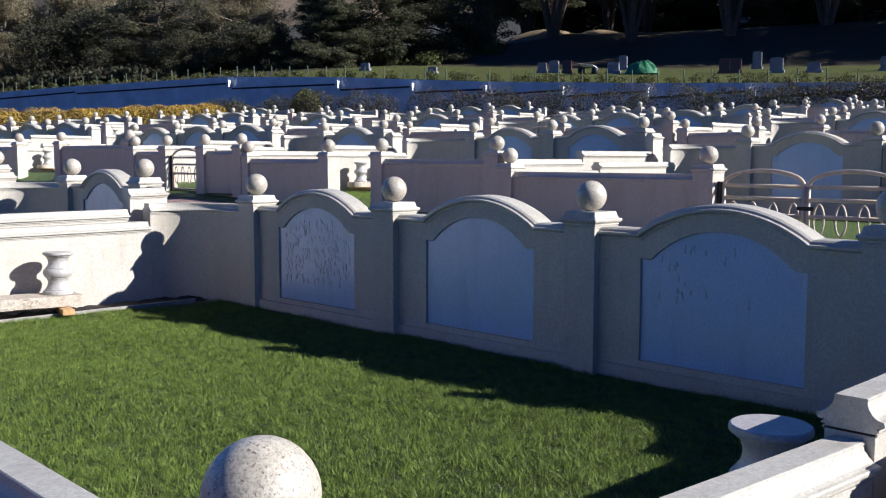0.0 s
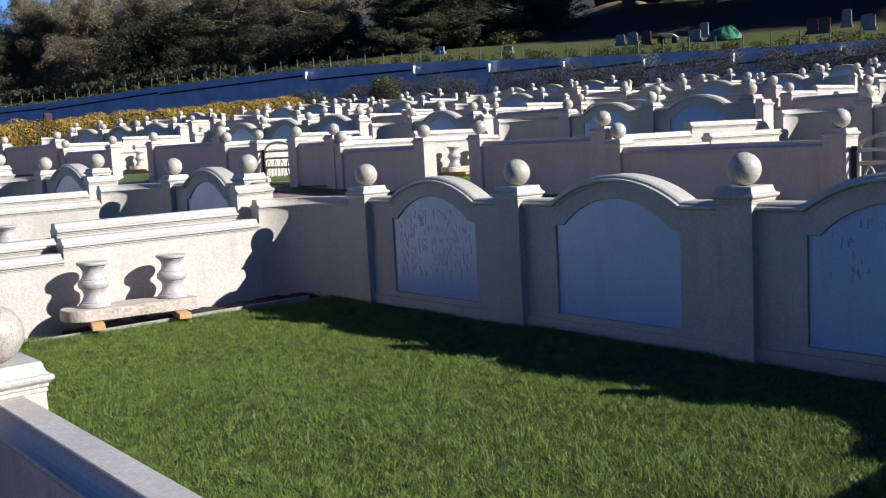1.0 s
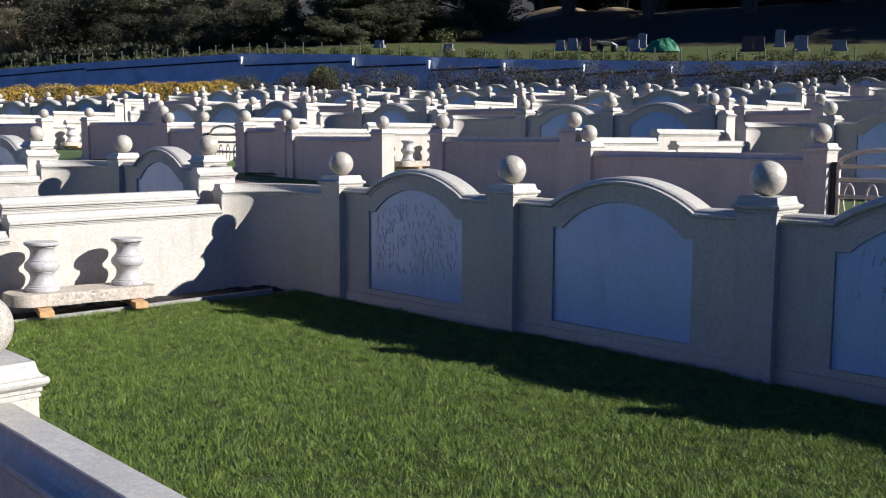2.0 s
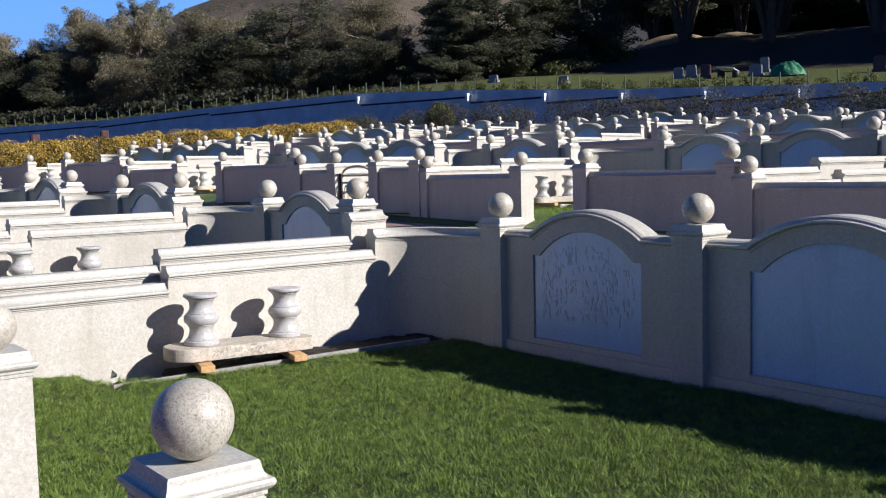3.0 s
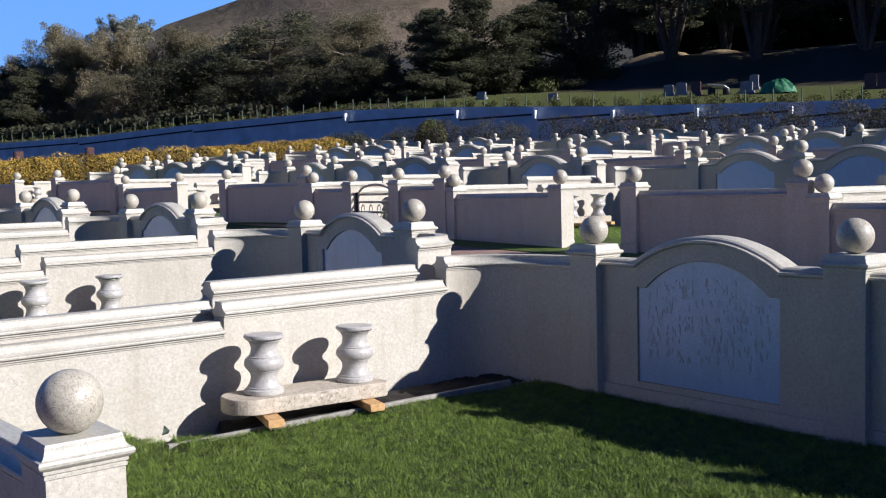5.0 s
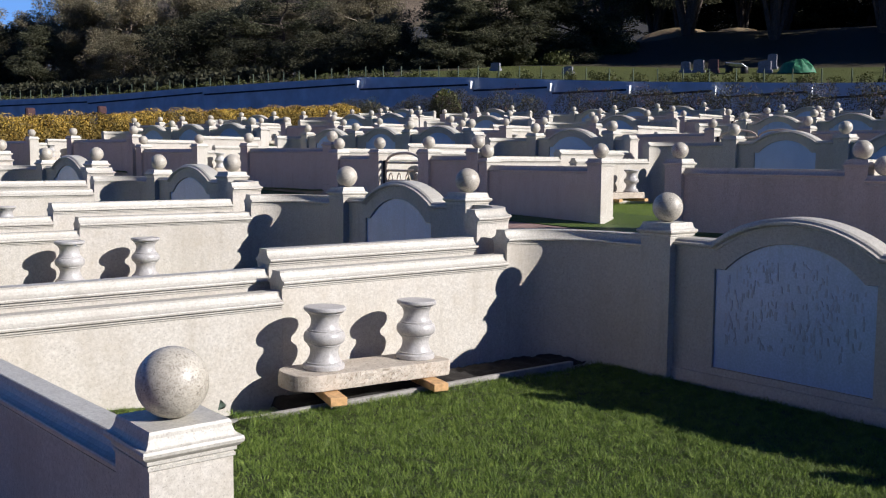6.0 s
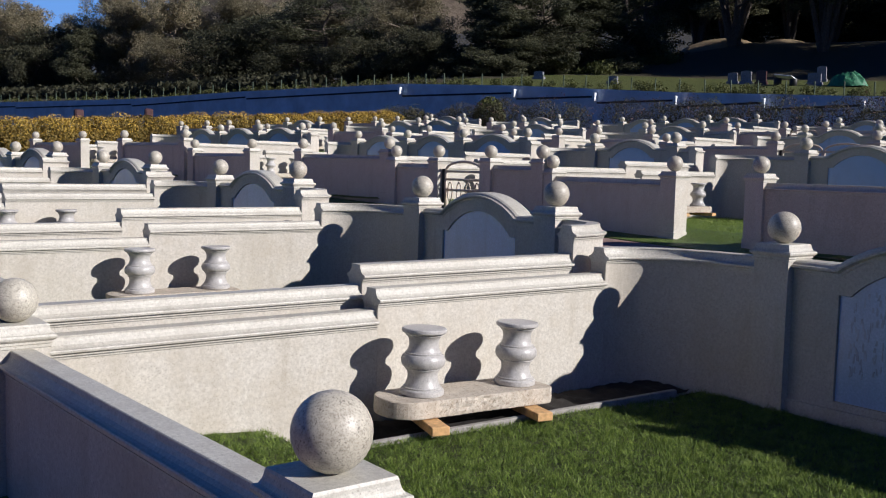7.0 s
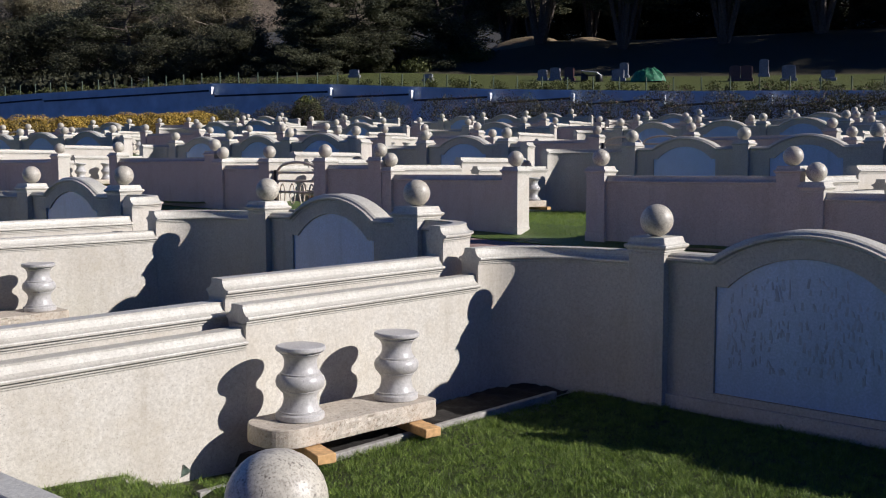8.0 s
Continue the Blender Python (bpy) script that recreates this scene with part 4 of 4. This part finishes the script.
def gate_leaf(e, y0, y1, ovals):
    """One leaf of a metal gate between two uprights, with an arched top and a row of tall rings."""
    mid, a = (y0 + y1) / 2, abs(y1 - y0) / 2
    lf = part("gate_leaf", tube("gate_leaf", [[(0, mid + a * math.cos(math.pi * i / 16), 0.45 + 0.17 * math.sin(math.pi * i / 16) ** 0.8) for i in range(17)]], 0.022, IRON), e)
    for y in (y0, y1):
        part("upright", tube("upright", [[(0, y, -0.16), (0, y, 0.46)]], 0.024, IRON), lf)
    for z in (0.46, 0.33, 0.16, -0.13):
        part("rail", tube("rail", [[(0, y0, z), (0, y1, z)]], 0.020, IRON), lf)
    for i in range(ovals):
        y = y0 + (y1 - y0) * (i + 0.5) / ovals
        w = min(0.055, a / ovals * 0.62)
        part("ring", tube("ring", [[(0, y + w * math.cos(2 * math.pi * k / 18), 0.13 + 0.155 * math.sin(2 * math.pi * k / 18)) for k in range(19)]], 0.012, IRON, 5), lf)


def gate(m, y0, y1, double, label):
    e = thing("entrance_gate", label, "gate", "entrance gates", m=m)
    part("hinge_post", box_mesh("hinge_post", -0.03, 0.03, y1 - 0.05, y1 - 0.002, -0.3, 0.50, BLACKIRON), e, None, "black iron hinge post")
    part("hinge_post", box_mesh("hinge_post", -0.03, 0.03, y0 + 0.002, y0 + 0.05, -0.3, 0.50, BLACKIRON), e, None, "black iron hinge post")
    if double:
        c = (y0 + y1) / 2
        gate_leaf(e, y1 - 0.07, c + 0.022, 4)
        gate_leaf(e, c - 0.022, y0 + 0.07, 4)
        part("latch", box_mesh("latch", -0.03, -0.016, c - 0.09, c + 0.09, 0.22, 0.26, BLACKIRON), e)
    else:
        gate_leaf(e, y0 + 0.07, y1 - 0.07, 4)


for _i, (_m, _row, _l, _r, _n, _g) in enumerate(PLOTS):
    if _i in (6, 8) or (_row >= 2 and _i % 4 == 2):
        gate(_m, _g[0] + PIER_H, _g[1] - PIER_H, _g[1] - _g[0] > 1.6, "closed gate of tan metal bars with an arched top")

LEG_PROFILE = [(0.126, 0.0), (0.134, 0.006), (0.135, 0.018), (0.134, 0.030), (0.126, 0.036), (0.119, 0.037), (0.119, 0.046), (0.112, 0.048), (0.102, 0.064), (0.094, 0.086), (0.091, 0.108), (0.095, 0.128),
               (0.106, 0.144), (0.111, 0.146), (0.111, 0.155), (0.120, 0.157), (0.130, 0.168), (0.135, 0.184), (0.135, 0.198), (0.130, 0.214), (0.120, 0.225), (0.111, 0.227), (0.111, 0.236), (0.106, 0.238),
               (0.096, 0.252), (0.090, 0.272), (0.089, 0.292), (0.095, 0.312), (0.106, 0.328), (0.114, 0.332), (0.114, 0.340), (0.126, 0.342), (0.136, 0.349), (0.138, 0.358), (0.136, 0.367), (0.130, 0.371)]
LEG_PROFILE = [(r * 0.91, z) for r, z in LEG_PROFILE]
LEG_MESH = lathe("leg", LEG_PROFILE, LEGSTONE, 32, 30)


def slab_mesh():
    """A long slab with rounded ends, rough on its sawn edge."""
    rng = random.Random(3)
    L, W, R = 0.59, 0.175, 0.155
    out = []
    for cx, cy, a0 in ((L - 0.12, W - 0.05, 0), (-L + R, W - R, 90), (-L + R, -W + R, 180), (L - 0.12, -W + 0.05, 270)):
        r = R if cx < 0 else 0.05
        for i in range(13):
            a = radians(a0 + 7.5 * i)
            out.append((cx + r * math.cos(a), cy + r * math.sin(a)))
    dense = []
    for (ax, ay), (bx, by) in zip(out, out[1:] + out[:1]):
        n = max(1, int(math.hypot(bx - ax, by - ay) / 0.022))
        dense += [(ax + (bx - ax) * i / n, ay + (by - ay) * i / n) for i in range(n)]
    n, verts, faces, rings = len(dense), [], [], ((0.0, 0.008), (0.005, 0.002), (0.022, 0.0), (0.040, 0.0), (0.058, 0.0), (0.074, 0.0), (0.089, 0.002), (0.094, 0.007))
    for z, inset in rings:
        for x, y in dense:
            k = 1 - inset / math.hypot(x, y)
            k -= (0.0012 if x < -0.33 else 0.006) * rng.random() ** 3 / math.hypot(x, y) * (0.004 < z < 0.09) * 1.6
            verts.append((x * k, y * k, z))
    for j in range(len(rings) - 1):
        for i in range(n):
            q = (i + 1) % n
            faces.append((j * n + i, j * n + q, (j + 1) * n + q, (j + 1) * n + i))
    faces += [tuple(reversed(range(n))), tuple(range((len(rings) - 1) * n, len(rings) * n))]
    return mesh_of("slab", verts, faces, SLABSTONE)


SLAB = slab_mesh()
BLOCK = box_mesh("timber_block", -0.05, 0.05, -0.27, 0.27, 0.0, 0.048, TIMBER, 0.004)


def bench(m):
    e = thing("stone_bench", "upturned stone bench with two turned legs on timber blocks", "bench", "stone benches", m=m)
    part("slab", SLAB, e, pose(0, 0, 0), "cream stone slab with a rough sawn edge")
    for x in (-0.32, 0.35):
        part("leg", LEG_MESH, e, pose(x, 0.0, 0.093, 0, 0, 40 * x))
    return e


BENCH = bench(pose(3.222, 8.78, 0.033, 0, 1.5, -1))
# one whose second leg is gone, by the opposite wall
_e = thing("stone_bench", "upturned stone bench with a single turned leg", "bench", "stone benches", m=pose(3.12, 1.77, 0.036, 0, 0, 0))
part("slab", SLAB, _e, None, "cream stone slab with a rough sawn edge")
part("leg", LEG_MESH, _e, pose(-0.32, 0, 0.093))


def block(m):
    single("timber_block", BLOCK, "short raw timber block under an upturned bench", "timber block", "timber blocks", m=m)


for _x, _y, _z, _a in ((2.88, 8.73, -0.013, -16), (3.58, 8.71, -0.030, -12), (2.80, 1.78, -0.013, 4), (3.42, 1.78, -0.013, -3)):
    block(pose(_x, _y, _z, 0, 0, _a))
for _i, (_m, _row, _l, _r, _n, _g) in enumerate(PLOTS):
    if 0 < _i and _row < 5:
        copy_thing(BENCH, _m @ pose(2.10 + 0.42 * (_i == 7), _l - 0.29, 0.048, 0, 0, random.uniform(-2, 2)))
        if _row < 2:
            block(_m @ pose(1.78 + 0.42 * (_i == 7), _l - 0.34, -0.001, 0, 0, random.uniform(-8, 8)))
            block(_m @ pose(2.44 + 0.42 * (_i == 7), _l - 0.34, -0.001, 0, 0, random.uniform(-8, 8)))

# concrete footing along the side wall
single("kerb", sweep("kerb", [(2.20, 8.632), (3.4, 8.606), (4.80, 8.578)], [(0.019, -0.4), (0.019, -0.033), (0.015, -0.028), (-0.015, -0.028), (-0.019, -0.033), (-0.019, -0.4)], CURB),
       "narrow bare concrete kerb set off from a side wall", "kerb", kind="structure")
single("scrap", mesh_of("scrap", [(0, 0, 0), (0.035, 0.01, 0.002), (0.02, 0.02, 0.035), (0.008, -0.01, 0.045), (0.03, -0.015, 0.02)], [(0, 1, 2), (0, 2, 3), (1, 4, 2), (4, 3, 2), (0, 3, 4), (0, 4, 1)], SCRAP),
       "small dark green and white scrap lying by a wall", "litter", m=pose(2.26, 8.86, -0.03) @ Matrix.Scale(1.4, 4))


def soil_strip():
    """Loose dark soil filled in between the kerb and the wall."""
    verts, faces, nx, ny = [], [], 80, 9
    for i in range(nx + 1):
        for j in range(ny + 1):
            x, y = 2.66 + 2.30 * i / nx, 8.64 + 0.40 * j / ny - 0.06 * i / nx
            verts.append((x, y, -0.055 - 0.05 * (i < 2) + 0.025 * noise.noise((x * 9, y * 9, 1.0)) + 0.012 * noise.noise((x * 35, y * 35, 2.0))))
    for i in range(nx):
        for j in range(ny):
            q = i * (ny + 1) + j
            faces.append((q, q + ny + 1, q + ny + 2, q + 1))
    return mesh_of("soil", verts, faces, SOIL, True)


single("soil", soil_strip(), "dark loose soil between a kerb and a wall", "soil", kind="stuff")


def strokes(count, seed, dense):
    """Worn strokes of lettering that can no longer be read, in upright columns."""
    rng = random.Random(seed)
    verts, faces = [], []
    x = HEAD_FRONT + RECESS - 0.0105
    for i in range(count):
        col = rng.randrange(26)
        y = -0.46 + 0.92 * (col + 0.5) / 26 + rng.uniform(-0.016, 0.016)
        z = rng.uniform(0.21, 0.64 + arc(y, PAN_A, PAN_RISE) * 0.75) if dense else rng.uniform(0.42, 0.78)
        h, w = rng.uniform(0.012, 0.030), rng.uniform(0.004, 0.009)
        s = rng.uniform(-1.6, 1.6) * w
        o = len(verts)
        x = HEAD_FRONT + RECESS - rng.uniform(0.0096, 0.0110)
        for dx in (0.0, 0.0025):
            verts += [(x + dx, y - w, z - h), (x + dx, y + w, z - h * 0.9), (x + dx, y + w * 0.8 + s, z + h), (x + dx, y - w * 0.6 + s, z + h * 0.9)]
        faces += [(o + 3, o + 2, o + 1, o), (o + 4, o + 5, o + 6, o + 7), (o, o + 1, o + 5, o + 4), (o + 1, o + 2, o + 6, o + 5), (o + 2, o + 3, o + 7, o + 6), (o + 3, o, o + 4, o + 7)]
    return mesh_of("inscription", verts, faces, MARK)


_walls = [o for o in bpy.data.objects if o.name.startswith("headstone_wall")]
_first = sorted([o for o in _walls if o.parent and o.parent.name == "walled_plot"], key=lambda o: o.matrix_basis.translation.y)
for _w, _n, _s, _d in ((_first[2], 210, 1, True), (_first[0], 22, 3, False)):
    tagged(part("inscription", strokes(_n, _s, _d), _w, None, "worn faint strokes of unreadable lettering"), kind="stuff")


def grass_blades(name, m, x0, x1, y0, y1, count, seed, tall, first, keep=None):
    """Upright blades of mown turf, one mesh."""
    rng = np.random.default_rng(seed)
    x, y = rng.uniform(x0, x1, count), rng.uniform(y0, y1, count)
    if keep is not None:
        ok = keep(x, y)
        x, y = x[ok], y[ok]
    n = len(x)
    z = np.array([lawn_z(float(a), float(b), first) for a, b in zip(x, y)])
    clump = np.array([noise.noise((float(a) * 8, float(b) * 8, 3.1)) for a, b in zip(x, y)])
    a = rng.uniform(0, 2 * np.pi, n)
    tuft = np.array([noise.noise((float(a) * 26, float(b) * 26, 7.7)) for a, b in zip(x, y)])
    h = tall * rng.uniform(0.35, 1.25, n) * np.clip(1 + 0.75 * clump + 0.9 * tuft, 0.15, 2.4)
    w = rng.uniform(0.0010, 0.0023, n)
    lx, ly = rng.normal(0, 0.75, n) * h, rng.normal(0, 0.75, n) * h
    v = np.empty((n, 3, 3))
    v[:, 0] = np.stack([x - np.cos(a) * w, y - np.sin(a) * w, z - 0.004], 1)
    v[:, 1] = np.stack([x + np.cos(a) * w, y + np.sin(a) * w, z - 0.004], 1)
    v[:, 2] = np.stack([x + lx, y + ly, z + h], 1)
    me = bpy.data.meshes.new(name)
    me.vertices.add(n * 3)
    me.vertices.foreach_set("co", v.ravel())
    me.loops.add(n * 3)
    me.loops.foreach_set("vertex_index", np.arange(n * 3))
    me.polygons.add(n)
    me.polygons.foreach_set("loop_start", np.arange(n) * 3)
    me.materials.append(BLADE)
    me.update(calc_edges=True)
    return single(name, me, "short dense blades of green turf", "grass", kind="stuff", m=m)


def inside_first(u, y):
    corner = ((u > 3.6) & (y > 2.92) & (((u - 3.62) / 0.55) ** 2 + ((y - 2.92) / 0.75) ** 2 > 1)) | ((u > 3.6) & (y < -3.03) & (((u - 3.62) / 0.55) ** 2 + ((y + 3.03) / 0.6) ** 2 > 1))
    bare = (y > 3.284 - 0.021 * (u - 1.3) + 0.42 * np.maximum(0.0, (1.62 - u) / 0.5) ** 2) & (u > 1.15) & (u < 4.1)
    return ~corner & ~bare


grass_blades("turf", PLOTS[0][0], -0.02, HEAD_X - 0.09, -3.71, 3.72, 640000, 1, 0.023, True, inside_first)
for _i in (1, 3, 7):
    grass_blades("turf", PLOTS[_i][0], -0.02, HEAD_X - 0.4, PLOTS[_i][3] + 0.02, PLOTS[_i][2] - 0.02, 40000, 2 + _i, 0.05, False)

# ---- beyond the retaining wall ----
for _i in range(104):
    _s = -66 + 1.75 * _i
    _x, _y = along(_s, 0.85)
    single("stake", square_stack("stake", [(0.026, 0), (0.026, 0.86), (0.016, 0.89)], STAKE) if _i == 0 else bpy.data.objects["stake"].data, "thin dark green stake along the top of the wall", "stake", "stakes",
           m=pose(_x, _y, ground_z(_x, _y) - 0.05, random.uniform(-2, 2), random.uniform(-2, 2), 0))


def headstone(s, off, w, h, d, mat, label, round_top=False):
    """An upright stone on a base, facing the plots."""
    x, y = along(s, off)
    yaw = math.degrees(math.atan2(LINE_D.y, LINE_D.x))
    e = thing("headstone", label, "headstone", "headstones on the slope", m=pose(x, y, ground_z(x, y) - 0.08, 0, 0, yaw))
    part("base", box_mesh("base", -w * 0.62, w * 0.62, -d * 0.9, d * 0.9, 0, 0.24, mat, 0.01), e)
    pts = [(-w / 2, 0.24), (w / 2, 0.24), (w / 2, h * 0.9)] + [(w / 2 * math.cos(math.pi * i / 10), h * 0.9 + h * 0.1 * math.sin(math.pi * i / 10)) for i in range(1, 10)] + [(-w / 2, h * 0.9)]
    k = len(pts)
    verts = [(a, -d / 2, b) for a, b in pts] + [(a, d / 2, b) for a, b in pts]
    part("stone", mesh_of("stone", verts, [tuple(range(k)), tuple(reversed(range(k, 2 * k)))] + [(i, k + i, k + (i + 1) % k, (i + 1) % k) for i in range(k)], mat), e)


for _s, _o, _w, _h, _m, _l in ((4.8, 9, 0.9, 1.25, GREYSTONE, "grey"), (3.8, 9, 1.0, 1.45, GREYSTONE, "grey"), (2.7, 9, 0.95, 1.5, REDSTONE, "dark red"), (-1.0, 9, 1.2, 1.3, GREYSTONE, "grey"),
                               (-0.3, 14, 0.9, 1.7, GREYSTONE, "grey"), (-9.3, 9, 1.0, 1.6, REDSTONE, "dark red"), (-10.1, 9, 1.0, 1.6, REDSTONE, "dark red"), (-10.8, 14, 0.9, 1.9, GREYSTONE, "grey"),
                               (-12.9, 9, 1.2, 1.6, GREYSTONE, "grey"), (-15.4, 9, 1.2, 1.1, GREYSTONE, "grey"), (20.5, 8, 1.1, 1.0, GREYSTONE, "grey"), (13.0, 6, 1.0, 0.9, GREYSTONE, "grey"),
                               (-20.0, 10, 1.1, 1.5, GREYSTONE, "grey"), (-24.5, 9, 1.0, 1.4, REDSTONE, "dark red")):
    headstone(_s, _o, _w * 0.64, _h * 0.64, 0.2, _m, "upright %s granite headstone on the grassy slope" % _l)


def tarp_mesh():
    rng = np.random.default_rng(2)
    n, verts, faces = 22, [], []
    for i in range(n + 1):
        for j in range(n + 1):
            u, v = -1 + 2 * i / n, -1 + 2 * j / n
            h = max(0.0, 1 - (u * u + v * v)) ** 0.7
            verts.append((u * 1.18, v * 0.88, 0.02 + 0.83 * h * (1 + 0.45 * noise.noise((u * 3, v * 3, 0.7))) + 0.12 * noise.noise((u * 8, v * 8, 2.7)) * h))
    for i in range(n):
        for j in range(n):
            a = i * (n + 1) + j
            faces.append((a, a + n + 1, a + n + 2, a + 1))
    return mesh_of("tarpaulin", verts, faces, TARP)


_x, _y = along(-3.2, 9)
single("tarpaulin", tarp_mesh(), "heap of soil under a crumpled green tarpaulin", "tarpaulin", m=pose(_x, _y, ground_z(_x, _y) - 0.1, 0, 0, 108))
_x, _y = along(0.9, 8.5)
single("white_board", box_mesh("white_board", -0.57, 0.57, -0.4, 0.4, 0.0, 0.06, WHITE, 0.01), "white board lying tilted on the slope", "board", m=pose(_x, _y, ground_z(_x, _y) + 0.50, 10, -8, 100))
for _s in (0.3, 1.4):
    _x, _y = along(_s, 8.5)
    single("black_drum", lathe("black_drum", [(0.22, 0), (0.24, 0.02), (0.24, 0.43), (0.22, 0.45)], BLACKIRON, 16), "black plastic drum holding up a white board", "drum", "drums", m=pose(_x, _y, ground_z(_x, _y) - 0.05))

# two dark red stones behind the yellow hedge
for _x in (11.5, 14.8):
    _y = hedge_y(_x) + 1.9
    _e = thing("headstone", "small dark red granite headstone behind a yellow hedge", "headstone", "headstones behind the hedge", m=pose(_x, _y, ground_z(_x, _y) - 0.1, 0, 0, 20))
    part("stone", box_mesh("stone", -0.21, 0.21, -0.09, 0.09, 0.5, 2.28, REDSTONE, 0.05), _e)
    part("base", box_mesh("base", -0.36, 0.36, -0.2, 0.2, 0.0, 0.497, REDSTONE, 0.03), _e)


def pylon(bearing, dist, z, height):
    """A thin lattice mast on the hill."""
    b = radians(bearing)
    e = thing("pylon", "thin pale lattice power pylon on the hillside", "pylon", m=pose(dist * math.sin(b), dist * math.cos(b), z, 0, 0, 20))
    legs = [(-1, -1), (1, -1), (1, 1), (-1, 1)]
    for a, c in legs:
        part("leg", tube("leg", [[(a * 3, c * 3, 0), (a * 0.7, c * 0.7, height)]], 0.22, GREYSTONE, 4), e)
    for f in (0.2, 0.45, 0.7):
        w, v = 3 - 2.3 * f, 3 - 2.3 * (f + 0.22)
        for (a, c), (g, h) in zip(legs, legs[1:] + legs[:1]):
            part("brace", tube("brace", [[(a * w, c * w, f * height), (g * v, h * v, (f + 0.22) * height)]], 0.14, GREYSTONE, 4), e)
    for f in (0.78, 0.92):
        part("arm", tube("arm", [[(-5, 0, f * height), (5, 0, f * height)]], 0.2, GREYSTONE, 4), e)


pylon(30.0, 560, 95.0, 15)
